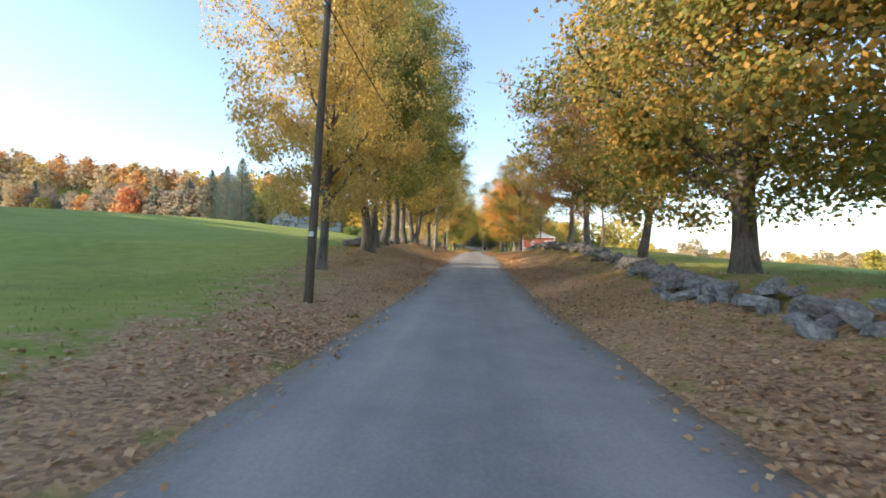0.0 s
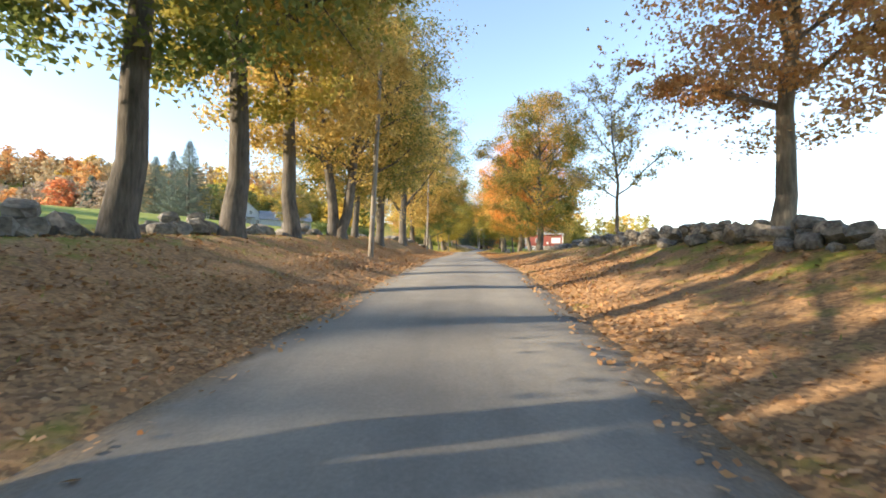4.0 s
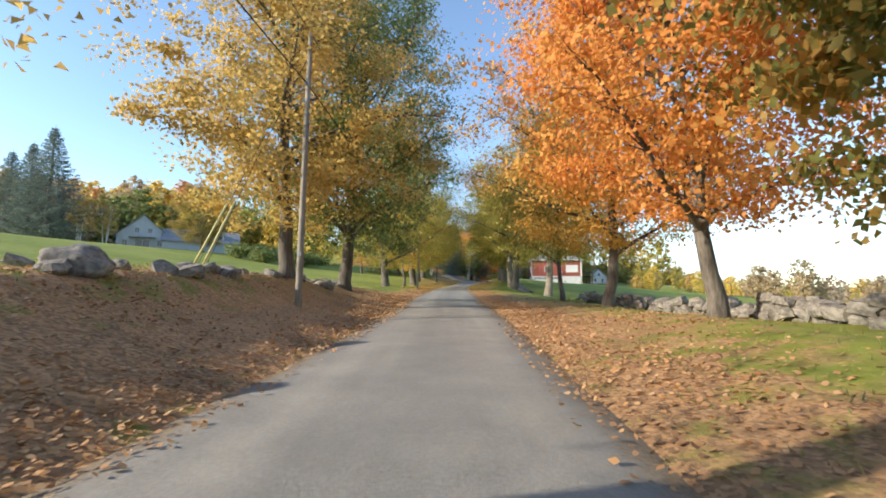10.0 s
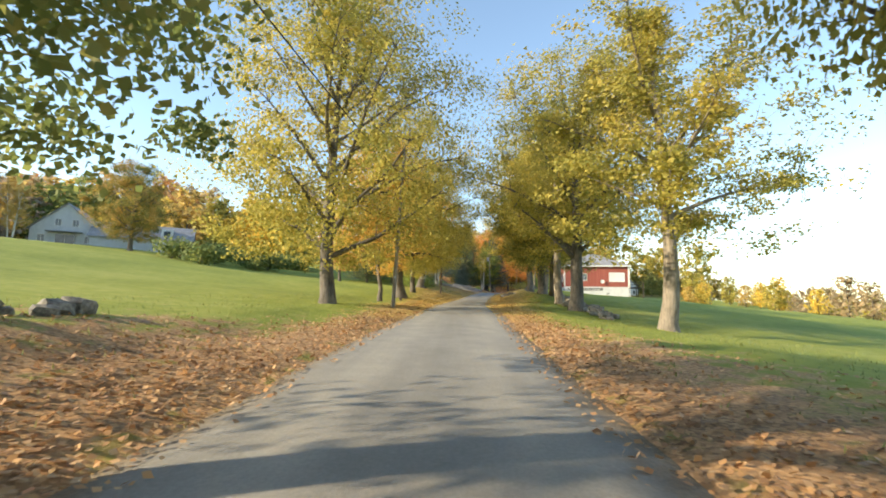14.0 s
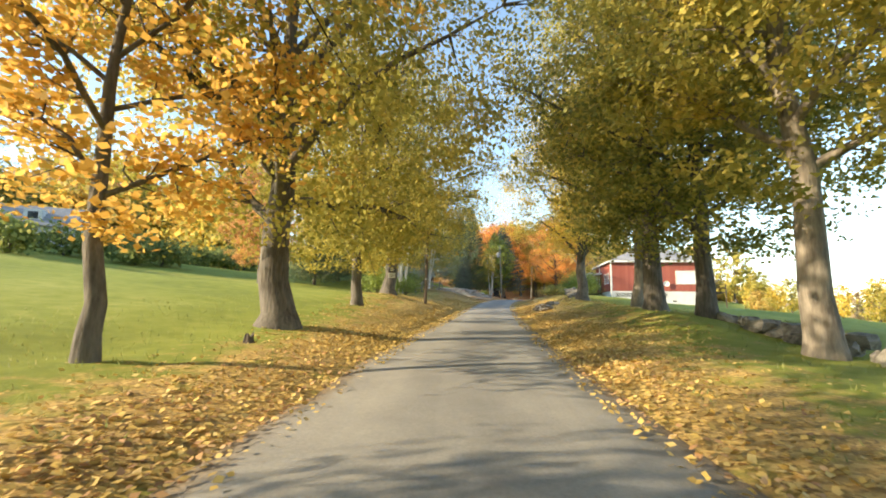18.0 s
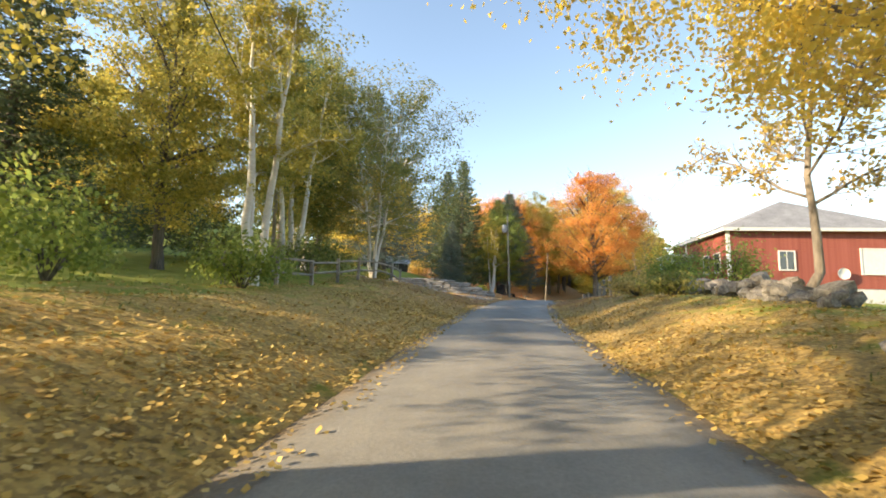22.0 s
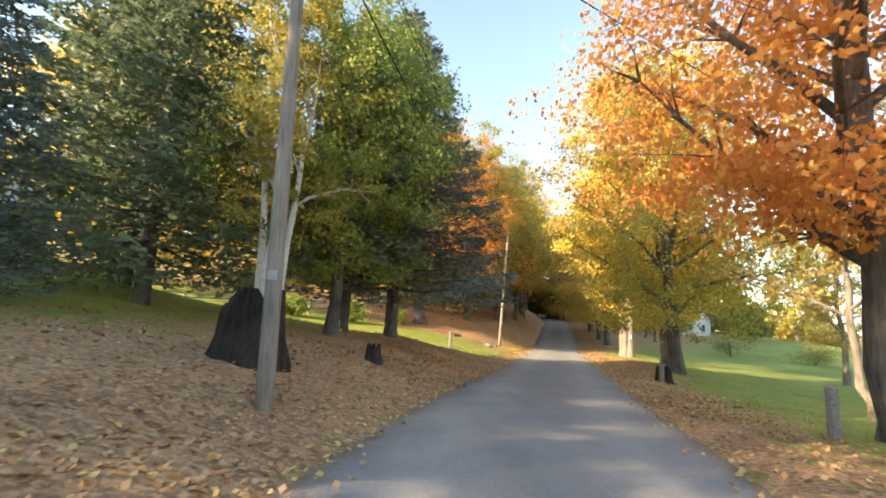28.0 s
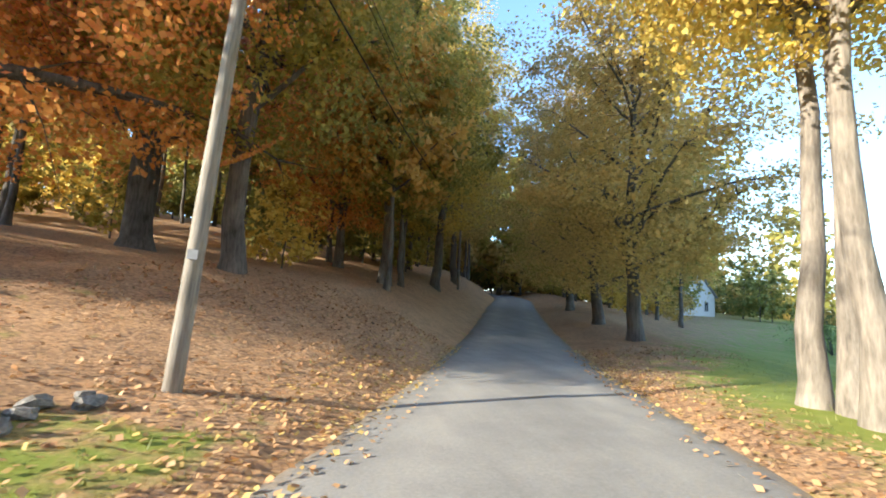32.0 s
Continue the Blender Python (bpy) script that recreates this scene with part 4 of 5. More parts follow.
# the last bend: orange woods left, tall maples right
maples([
    ("round_high", 196.6, 5.9, 1.06, L_ORANGE, "orange and gold", 10, 0.92), ("maple_big", 211.8, 6.2, 0.9, L_LIME, "yellow and green", 90),
    ("maple_a", 215.6, 6.6, 1.3, L_GOLD, "golden", 200), ("maple_pale", 138.9, 8.0, 0.95, L_LIME, "thin yellow", 120),
    ("maple_a", 238.0, 5.8, 1.1, L_TAN, "rust and gold", 220, 1.2), ("maple_big", 246.0, 5.8, 0.95, L_TAN, "dull golden", 20), ("maple_big", 256.0, 5.4, 0.95, L_LIME, "yellow and green", 120),
    ("maple_high", 238.0, -13.5, 1.1, L_RED, "red and orange", 60), ("maple_old", 229.0, -10.8, 1.05, L_ORANGE, "orange", 150), ("maple_a", 246.0, -9.5, 1.1, L_ORANGE, "orange", 100),
    ("maple_tall", 233.5, -7.8, 1.0, L_LIME, "green and yellow", 10, 1.1), ("maple_tall", 243.0, -6.2, 1.05, L_LIME, "green and yellow", 190, 1.05), ("maple_tall", 251.0, -5.0, 1.1, L_GOLD, "golden", 80, 1.05), ("maple_tall", 262.0, -5.0, 1.1, L_TAN, "dull golden", 280, 1.0),
])
for y, d, turn, lean in ((225.0, 5.75, 40, (-1, -2)), (225.75, 6.0, 160, (1, 1)), (226.4, 5.7, 280, (2, 3))):
    tree("maple_pole", spot(y, d), "pale-trunked maple of a close group with yellow leaves", 1.0, turn, L_GOLD, group=ROADSIDE, lean=lean)
tree("maple_pole", spot(223.7, 5.9), "pale-trunked maple with yellow leaves and a small plate", 0.95, 190, L_GOLD, group=ROADSIDE, lean=(0, 2))
tree("maple_pale", spot(221.0, 21), "bare grey maple at the lawn's edge", 0.8, 10, L_TAN)

rng = random.Random(5)
WOODS = (L_LIME, L_AMBER, L_GOLD, L_TAN, L_GOLD, L_LIME, L_GOLD)
for i in range(84):
    y = 232 + 75 * rng.random() ** 1.1
    d = -(5.2 + 27 * rng.random() ** 1.2) if i % 4 else 5.5 + 14 * rng.random()
    if d > 0 and y < 250 or (d < -24 and y < 236):
        continue
    key = rng.choice(("wood_a", "wood_b"))
    tree(key, spot(y, d), "slim woodland tree with autumn leaves", rng.uniform(0.8, 1.2), rng.uniform(0, 360), rng.choice(WOODS), name="woodland_tree", group="woods by the last bend")

# woods on the rising ground far to the left, and across the right-hand field
def far_wood(n, ys, ds, seed, mats, scale, group):
    r = random.Random(seed)
    for i in range(n):
        y, d = r.uniform(*ys), r.uniform(*ds)
        mat = r.choice(mats)
        u = d / math.cos(road_turn(y))
        at = Vector((road_x(y) + u, y, ground_z(y, u) - 0.3))
        key = "pine_far" if mat is L_NEEDLE else r.choice(("far_a", "far_b"))
        name = "pine_tree" if key == "pine_far" else "distant_tree"
        tree(key, at, "dark pine on a far wooded slope" if key == "pine_far" else "autumn tree on a far wooded slope", scale * r.uniform(0.8, 1.25), r.uniform(0, 360), mat, name=name, group=group)


AUTUMN = (L_TAN, L_TAN, L_RUST, L_OLIVE, L_OLIVE, L_GREEN, L_NEEDLE)
def far_mass(name, label, n, xs, ys, seed, mats, scale):
    r = random.Random(seed)
    rows = []
    for i in range(n):
        x, y, s = r.uniform(*xs), r.uniform(*ys), scale * r.uniform(0.8, 1.25)
        rows.append(("hill", Matrix.Translation((x, y, ground_under(x, y) - 0.3)) @ Matrix.Rotation(r.uniform(0, 6.3), 4, "Z") @ Matrix.Scale(s, 4), r.choice(mats)))
    wood_mass(name, label, rows)


# out of view on the left: added to keep low sun off the lane
far_mass("woods", "unseen autumn woods added to shade the start of the lane", 64, (-136, -98), (-60, 60), 31, AUTUMN, 1.85)
far_mass("woods", "autumn woods covering a far hillside", 150, (-330, -90), (236, 330), 53, (L_HAZEL, L_TAN, L_HAZEL, L_RUST, L_HAZEL, L_GOLD), 1.1)
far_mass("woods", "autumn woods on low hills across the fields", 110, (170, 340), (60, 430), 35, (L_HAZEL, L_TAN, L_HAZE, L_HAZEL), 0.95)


def wood_line(rows, n, deep, seed, mats, scale, group):
    """Trees along the far edge of a field, several deep."""
    r = random.Random(seed)
    for i in range(n):
        k = (i + r.random()) / n * (len(rows) - 1)
        j = min(int(k), len(rows) - 2)
        (xa, ya), (xb, yb) = rows[j], rows[j + 1]
        x, y = xa + (xb - xa) * (k - j), ya + (yb - ya) * (k - j) + deep * r.random() ** 1.4
        mat = r.choice(mats)
        pine = mat in (L_NEEDLE, L_BLUE)
        tree("pine_far" if pine else r.choice(("far_a", "far_b")), Vector((x, y, ground_under(x, y) - 0.3)), "dark pine on a far wooded slope" if pine else "autumn tree on a far wooded slope",
             scale * r.uniform(0.75, 1.2), r.uniform(0, 360), mat, name="pine_tree" if pine else "distant_tree", group=group)


# the greyed foliage in this line holds the distance haze in its colour
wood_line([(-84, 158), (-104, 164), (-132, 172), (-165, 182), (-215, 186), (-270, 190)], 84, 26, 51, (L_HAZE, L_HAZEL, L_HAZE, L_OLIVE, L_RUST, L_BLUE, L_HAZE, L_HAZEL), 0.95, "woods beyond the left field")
wood_line([(-30, 186), (-45, 188), (-70, 184), (-92, 178)], 34, 14, 52, (L_LIME, L_OLIVE, L_TAN, L_GREEN, L_GOLD), 1.05, "trees behind the grey houses")
tree("far_b", Vector((-124, 168, ground_under(-124, 168) - 0.3)), "red maple at the far edge of the field", 1.15, 30, L_RED, name="distant_tree")
for x, y, s, turn in ((-73.5, 152, 1.22, 10), (-80, 155, 1.1, 130), (-87, 158, 1.05, 250), (-97, 161, 0.9, 60)):
    tree("spruce_open", Vector((x, y, ground_under(x, y) - 0.2)), "tall blue-green pine with layered boughs beyond a lawn", s, turn, L_BLUE, name="pine_tree", group="pines beyond the lawn")
for x, y, turn in ((-69.5, 155, 0), (-66.5, 158, 80)):
    tree("birch", Vector((x, y, ground_under(x, y) - 0.1)), "white-barked birches at the foot of pines", 0.8, turn, L_TAN, name="birch_tree", group="birches beyond the lawn")
tree("round", Vector((-45, 155, ground_under(-45, 155) - 0.1)), "spreading orange and green maple beside a grey house", 0.95, 0, L_MIXED)
far_wood(14, (250, 300), (-75, -40), 38, (L_GOLD, L_ORANGE, L_LIME, L_TAN), 1.05, "golden woods above the lawn")
far_wood(8, (256, 300), (-62, -36), 39, (L_GOLD, L_LIME, L_TAN, L_OLIVE), 0.95, "golden woods above the lawn")
far_wood(50, (30, 240), (70, 150), 34, (L_HAZEL, L_TAN, L_OLIVE, L_HAZEL, L_LIME), 0.62, "trees beyond the right field")
far_wood(16, (185, 262), (38, 78), 44, (L_GOLD, L_LIME, L_TAN, L_HAZEL), 0.5, "trees beyond the right field")
far_wood(40, (290, 345), (-60, 60), 37, (L_LIME, L_TAN, L_GOLD, L_LIME), 1.4, "woods ahead")
rng = random.Random(8)
for i in range(100):
    y = 232 + 72 * rng.random()
    d = -(7 + 42 * rng.random()) if i % 4 else 6.5 + 16 * rng.random()
    if d > 0 and y < 252 or d < -24 and y < 240:
        continue
    tree("sapling", spot(y, d), "leafy sapling in the understory of a wood", rng.uniform(0.6, 1.3), rng.uniform(0, 360), rng.choice((L_LIME, L_LIME, L_TAN, L_OLIVE, L_GOLD)), name="sapling", group="saplings by the last bend")
for i in range(16):
    y, d = 300 + 14 * rng.random(), -12 + 24 * i / 15
    tree("sapling", spot(y, d), "leafy sapling in the understory of a wood", rng.uniform(1.4, 2.0), rng.uniform(0, 360), rng.choice((L_LIME, L_TAN, L_OLIVE)), name="sapling", group="saplings by the last bend")
for i in range(22):
    y, d = 274 + 46 * rng.random(), 8 + 38 * rng.random()
    tree("sapling", spot(y, d), "leafy sapling in the understory of a wood", rng.uniform(1.3, 1.9), rng.uniform(0, 360), rng.choice((L_LIME, L_TAN, L_OLIVE)), name="sapling", group="saplings by the last bend")

thicket = random.Random(77)
wood_mass("thicket", "dense undergrowth of autumn saplings at the end of the lane", [
    ("sapling", Matrix.Translation((x, y, ground_under(x, y) - 0.2)) @ Matrix.Rotation(thicket.uniform(0, 6.3), 4, "Z") @ Matrix.Scale(thicket.uniform(1.2, 1.9), 4), thicket.choice((L_LIME, L_TAN, L_OLIVE, L_LIME)))
    for x, y in ((thicket.uniform(8, 130), thicket.uniform(296, 330)) for _ in range(110)) if abs(x - road_x(y)) > 4 or y > 312])

# ---------------------------------------------------------------- stones
def stone_meshes(count, mat, flat=0.75, seed=3):
    """Rough blocks of 48 triangles, a few shapes that all walls share."""
    out = []
    r = random.Random(seed)
    for i in range(count):
        bm = bmesh.new()
        bmesh.ops.create_cube(bm, size=1.0)
        bmesh.ops.subdivide_edges(bm, edges=bm.edges[:], cuts=1, use_grid_fill=True)
        for v in bm.verts:
            n = v.co.normalized() * 0.62
            v.co = v.co.lerp(n, r.uniform(0.35, 0.75))
            v.co += Vector((r.gauss(0, 0.06), r.gauss(0, 0.06), r.gauss(0, 0.05)))
            v.co.z *= flat
        out.append(bm_mesh("stone", bm, mat))
    return out


ROUND_STONES, FLAT_STONES = stone_meshes(8, M_STONE), stone_meshes(7, M_SLAB, 0.5, 9)
LOW_SLABS = stone_meshes(5, M_STONE, 0.36, 15)


def stone_wall(label, rows, courses, seed, size=0.45, width=0.5, gap=0.0, shapes=None):
    """A tumbled wall of fieldstones along places (y, d)."""
    r = random.Random(seed)
    root = thing("stone_wall", label, "stone wall", Matrix.Translation(spot(*rows[0])), kind="")
    origin = root.matrix_basis.translation
    for (ya, da), (yb, db) in zip(rows, rows[1:]):
        a, b = spot(ya, da), spot(yb, db)
        n = max(int((b - a).length / (size * 0.82)), 1)
        for i in range(n):
            if r.random() < gap:
                continue
            k = (i + r.random() * 0.5) / n
            base_y, base_d = ya + (yb - ya) * k, da + (db - da) * k
            high = 0.0
            for c in range(max(1, int(courses + r.uniform(-0.8, 0.9)))):
                s = size * r.uniform(0.6, 1.35)
                at = spot(base_y + r.gauss(0, 0.08), base_d + r.gauss(0, width * (0.42 - 0.08 * c)))
                at.z += high + s * 0.22
                high += s * r.uniform(0.42, 0.6)
                m = Matrix.Translation(at - origin) @ Euler((r.gauss(0, 0.25), r.gauss(0, 0.25), r.uniform(0, 6.3))).to_matrix().to_4x4() @ Matrix.Diagonal((s * r.uniform(0.9, 1.5), s, s * r.uniform(0.75, 1.0), 1))
                child("stone", r.choice(shapes or ROUND_STONES), root, m=m)
    return root


stone_wall("low tumbled wall of grey lichened fieldstones beside fallen leaves", [(6, 5.2), (11.5, 5.2), (16, 5.7), (26, 6.2)], 2.2, 1, 0.31)
stone_wall("tumbled fieldstone wall along the field edge", [(26, 6.2), (36, 6.0), (45, 6.2), (52, 6.6)], 2.7, 2, 0.30)
stone_wall("tumbled fieldstone wall along the field edge", [(52, 6.6), (58, 6.8), (66, 7.4), (72, 7.7)], 2.7, 6, 0.31)
stone_wall("fieldstone wall behind orange maples", [(72, 7.7), (80, 7.6), (88, 7.9), (94, 8.6)], 3.0, 3, 0.36)
stone_wall("low broken line of stones at the field's edge", [(112, 7.6), (120, 7.8), (131, 8.2)], 1.4, 4, 0.45, 0.6, 0.15)
stone_wall("scattered stones along a leafy bank", [(30, -8.0), (40, -8.2), (50, -8.0)], 1.5, 5, 0.45, 0.6, 0.2)
stone_wall("scattered stones along a leafy bank", [(66, -7.6), (76, -7.4), (86, -7.4), (98, -8.0)], 1.0, 7, 0.36, 0.9, 0.5)
stone_wall("low bank of flat stones round an old maple", [(144.2, 4.2), (146.8, 3.7), (148.4, 4.4), (150.2, 5.4)], 1.9, 8, 0.34, 0.22, 0.0, LOW_SLABS)
stone_wall("tumbled stone wall below a red house", [(154, 7.6), (160, 8.2), (170, 8.6)], 2.6, 10, 0.42, 0.6)
stone_wall("flat stones heaped by a culvert", [(222.8, -4.4), (225, -4.2)], 1.3, 13, 0.24, 0.4)


def boulder(y, d, s, seed, label):
    bm = bmesh.new()
    bmesh.ops.create_icosphere(bm, subdivisions=4, radius=1.0)
    for v in bm.verts:
        p = v.co * 1.2 + Vector((seed * 7.1, 0, 0))
        v.co *= 1 + 0.35 * noise.noise(p) + 0.10 * noise.noise(p * 3.3)
        v.co.z *= 0.62
    ob = new("boulder", bm_mesh("boulder", bm, M_STONE, True))
    ob.matrix_basis = Matrix.Translation(spot(y, d, s * 0.22)) @ Matrix.Diagonal((s * 1.15, s, s, 1))
    tagged(ob, label, "boulder")


boulder(72.8, -7.3, 0.55, 1, "large dark boulder bedded in a leafy bank")
boulder(77.9, -7.0, 0.32, 2, "small grey boulder on a leafy bank")
boulder(61.5, -8.6, 0.35, 3, "flat grey boulder at the edge of a lawn")
boulder(69.0, -7.6, 0.55, 4, "grey boulder on a leafy bank")
boulder(187.0, -17.5, 0.75, 5, "dark boulder in the grass under a spruce")
boulder(86.5, -6.4, 0.45, 6, "grey boulder near the foot of a maple")


def retaining_wall():
    """Dry-laid ledge stone, each block a part."""
    r = random.Random(21)
    a, b = Vector((9.3, 187.3, 0)), Vector((-6.0, 187.2, 0))
    root = thing("retaining_wall", "dry-laid retaining wall of grey split stone", "stone wall", Matrix.Translation((9.3, 187.3, 0)))
    way = (b - a).normalized()
    length = (b - a).length
    z = 0.0
    while z < 1.35:
        h = r.choice((0.14, 0.19, 0.24, 0.30))
        s = r.uniform(-0.2, 0)
        while s < length:
            w = r.uniform(0.32, 0.95) * (0.8 + h * 1.5)
            top = 0.55 + 0.85 * min(s / 3.0, 1.0)
            p = a + way * (s + w / 2)
            foot = ground_under(p.x, 186.5) - 0.05
            if z < top and s + w / 2 < length:
                m = Matrix.Translation(Vector((p.x, p.y - 0.16 + 0.10 * z + r.gauss(0, 0.02), foot + z + h / 2)) - a) @ Euler((r.gauss(0, 0.03), r.gauss(0, 0.02), r.gauss(0, 0.04))).to_matrix().to_4x4() @ Matrix.Diagonal((w * 1.0, 0.5, h * 1.98, 1))
                child("stone", r.choice(FLAT_STONES), root, m=m)
            s += w
        z += h


retaining_wall()

# ---------------------------------------------------------------- poles and wires
def utility_pole(y, d, height, label, lean=(0, 0), transformer=False, radius=0.105):
    root = thing("utility_pole", label, "utility pole", Matrix.Translation(spot(y, d)) @ Euler((radians(lean[0]), radians(lean[1]), 0)).to_matrix().to_4x4(), "poles along the lane")
    v, f = tube([(0, 0, -0.5), (0, 0, 0.6), (0, 0, height * 0.5), (0, 0, height)], [radius * 1.12, radius * 1.05, radius * 0.9, radius * 0.7], 14)
    child("shaft", mesh_of("shaft", v, f, M_DARKPOLE if label.startswith(("brown", "dark")) else M_POLE, True), root)
    bm = bmesh.new()
    bmesh.ops.create_cone(bm, cap_ends=True, segments=10, radius1=0.05, radius2=0.035, depth=0.16, matrix=Matrix.Translation((0, 0, height + 0.08)))
    part("insulator", bm, M_TIN, root, "grey glazed insulator", True)
    part("cable_bracket", boxed(-0.05, -0.24, height - 1.75, 0.05, -0.09, height - 1.65, bevel=0.01), M_TIN, root)
    part("identity_plate", boxed(-0.06, -radius - 0.012, 1.6, 0.06, -radius + 0.002, 1.72), M_TIN, root)
    if transformer:
        bm = bmesh.new()
        bmesh.ops.create_cone(bm, cap_ends=True, segments=18, radius1=0.24, radius2=0.24, depth=0.75, matrix=Matrix.Translation((-0.38, -0.05, height - 1.55)))
        bmesh.ops.create_cone(bm, cap_ends=True, segments=18, radius1=0.26, radius2=0.12, depth=0.10, matrix=Matrix.Translation((-0.38, -0.05, height - 1.13)))
        part("transformer_can", bm, M_TIN, root, "pale grey transformer can")
        part("transformer_arm", boxed(-0.34, -0.06, height - 1.5, -0.08, 0.0, height - 1.4), M_TIN, root)
    return root.matrix_basis


POLES = [(-23, -3.9, 9.0, (0, 0), False, "weathered wooden utility pole in the grass"), (11.1, -3.9, 9.0, (0, 2.0), False, "brown wooden utility pole leaning over the verge"),
         (44.6, -4.2, 9.0, (0, 2.0), False, "grey wooden utility pole standing in fallen leaves"), (78.9, -5.2, 9.0, (0, 0.5), False, "pale wooden utility pole on a leafy bank"),
         (113.1, -3.7, 9.0, (0, 2.5), False, "grey wooden utility pole beside a lawn"), (146.1, -4.0, 9.0, (0, 1.0), False, "dark wooden utility pole on a leafy bank"), (169.4, -12.8, 9.0, (0, 0), False, "weathered wooden utility pole among trees"),
         (195.8, -3.3, 9.3, (0, -2), True, "wooden utility pole carrying a grey transformer"), (225.5, -3.9, 8.6, (0, 2.5), False, "pale bare wooden pole at a lawn corner"),
         (258, -4.2, 9.0, (0, 0), False, "wooden utility pole in the woods")]
tops = []
for y, d, h, lean, can, label in POLES:
    tops.append(utility_pole(y, d, h, label, lean, can) @ Vector((0, 0, h)))


def wire(a, b, sag, thick, label):
    cu = bpy.data.curves.new("overhead_wire", "CURVE")
    cu.dimensions, cu.bevel_depth, cu.bevel_resolution = "3D", thick, 1
    s = cu.splines.new("POLY")
    n = 18
    s.points.add(n - 1)
    for i in range(n):
        k = i / (n - 1)
        p = Vector(a).lerp(Vector(b), k) - Vector((0, 0, sag * 4 * k * (1 - k)))
        s.points[i].co = (*p, 1)
    cu.materials.append(M_WIRE)
    tagged(new("overhead_wire", cu), label, "cable", "overhead wires")


for i, (a, b) in enumerate(zip(tops, tops[1:])):
    wire(a + Vector((0, 0, 0.16)), b + Vector((0, 0, 0.16)), 0.55, 0.010, "thin black power wire strung between wooden poles")
    wire(a - Vector((0, 0.17, 1.7)), b - Vector((0, 0.17, 1.7)), 0.7, 0.020, "thick black telephone cable strung between wooden poles")
    if 6 <= i:
        wire(a + Vector((0.3, 0, -0.7)), b + Vector((0.3, 0, -0.7)), 0.6, 0.009, "thin black power wire strung between wooden poles")
wire(tops[7] - Vector((0, 0, 0.8)), (72, 222, 17.5), 0.8, 0.014, "black service wire crossing over the lane")
for k, (dx, dy) in enumerate(((0.0, 0.0), (-0.5, 0.35))):
    foot = spot(78.6, -8.2) + Vector((dx, dy, 0.05))
    way = (tops[3] - Vector((0, 0, 0.6)) - foot)
    guy = thing("guy_wire", "steel guy wire with a pale yellow plastic guard", "guy wire", Matrix.Translation(foot))
    v, f = tube([(0, 0, -0.3), way * 0.5, way], [0.008, 0.008, 0.008], 5)
    child("strand", mesh_of("strand", v, f, M_WIRE), guy)
    v, f = tube([way * 0.02, way * 0.3], [0.035, 0.035], 7)
    child("guard", mesh_of("guard", v, f, M_GUARD, True), guy, "pale yellow plastic guard")


# ---------------------------------------------------------------- fences, signs, stump
def rail_fence(places, label, rails=2, height=1.15):
    root = thing("split_rail_fence", label, "fence", Matrix.Translation(places[0]))
    o = places[0]
    r = random.Random(int(places[0].y))
    for p in places:
        h = height + r.uniform(-0.05, 0.1)
        bm = boxed(-0.075, -0.065, -0.3, 0.075, 0.065, h, bevel=0.015)
        bmesh.ops.rotate(bm, cent=(0, 0, 0), matrix=Euler((r.gauss(0, 0.03), r.gauss(0, 0.04), r.gauss(0, 0.2))).to_matrix(), verts=bm.verts)
        bmesh.ops.translate(bm, vec=p - o, verts=bm.verts)
        part("post", bm, M_RAIL, root)
    for a, b in zip(places, places[1:]):
        for k in range(rails):
            z = height * (0.45 + 0.42 * k)
            q, w = a - o + Vector((0, 0, z + r.gauss(0, 0.03))), b - o + Vector((0, 0, z + r.gauss(0, 0.03)))
            v, f = tube([q, q.lerp(w, 0.5) + Vector((0, 0, r.gauss(0, 0.02))), w], [0.045, 0.06, 0.045], 6)
            child("rail", mesh_of("rail", v, f, M_RAIL, True), root)


rail_fence([spot(y, d) for y, d in ((159.5, -9.0), (162, -8.5), (164.1, -8.1), (166.6, -8.0), (169, -7.9), (171.2, -7.8), (173.2, -7.4), (175.5, -7.6))], "weathered split-rail fence on a leafy bank")
rail_fence([spot(y, d) for y, d in ((170.8, 5.7), (174.4, 5.7), (178.0, 5.7), (181.8, 5.9), (185.6, 6.1), (187.6, 6.6), (190.5, 7.6), (194, 9.0))], "weathered split-rail fence beside the lane")
rail_fence([spot(y, d) for y, d in ((216, -19), (219, -18.5), (222, -18), (225, -17.5), (228, -17))], "low split-rail fence across a lawn", 2, 0.95)


def plank_sign():
    at = spot(145.8, -6.5)
    at = at + Vector((0.30, -0.58, 1.1))
    root = thing("tree_sign", "black and white notice boards nailed to a maple trunk", "sign", Matrix.Translation(at) @ Euler((0, 0, radians(18))).to_matrix().to_4x4())
    part("black_board", boxed(-0.24, -0.015, 0.30, 0.24, 0.015, 0.62, bevel=0.006), M_BLACK, root, "black board with pale bars of lettering")
    part("white_board", boxed(-0.22, -0.015, -0.06, 0.22, 0.015, 0.27, bevel=0.006), M_SIGNWHITE, root, "white painted board")
    for i, w in enumerate((0.17, 0.13)):
        part("lettering_bar", boxed(-w, -0.019, 0.50 - 0.12 * i, w, -0.0155, 0.55 - 0.12 * i), M_SIGNWHITE, root)
    for i, w in enumerate((0.14, 0.16, 0.10)):
        part("lettering_bar", boxed(-w, -0.019, 0.17 - 0.08 * i, w, -0.0155, 0.20 - 0.08 * i), M_BLACK, root)


plank_sign()


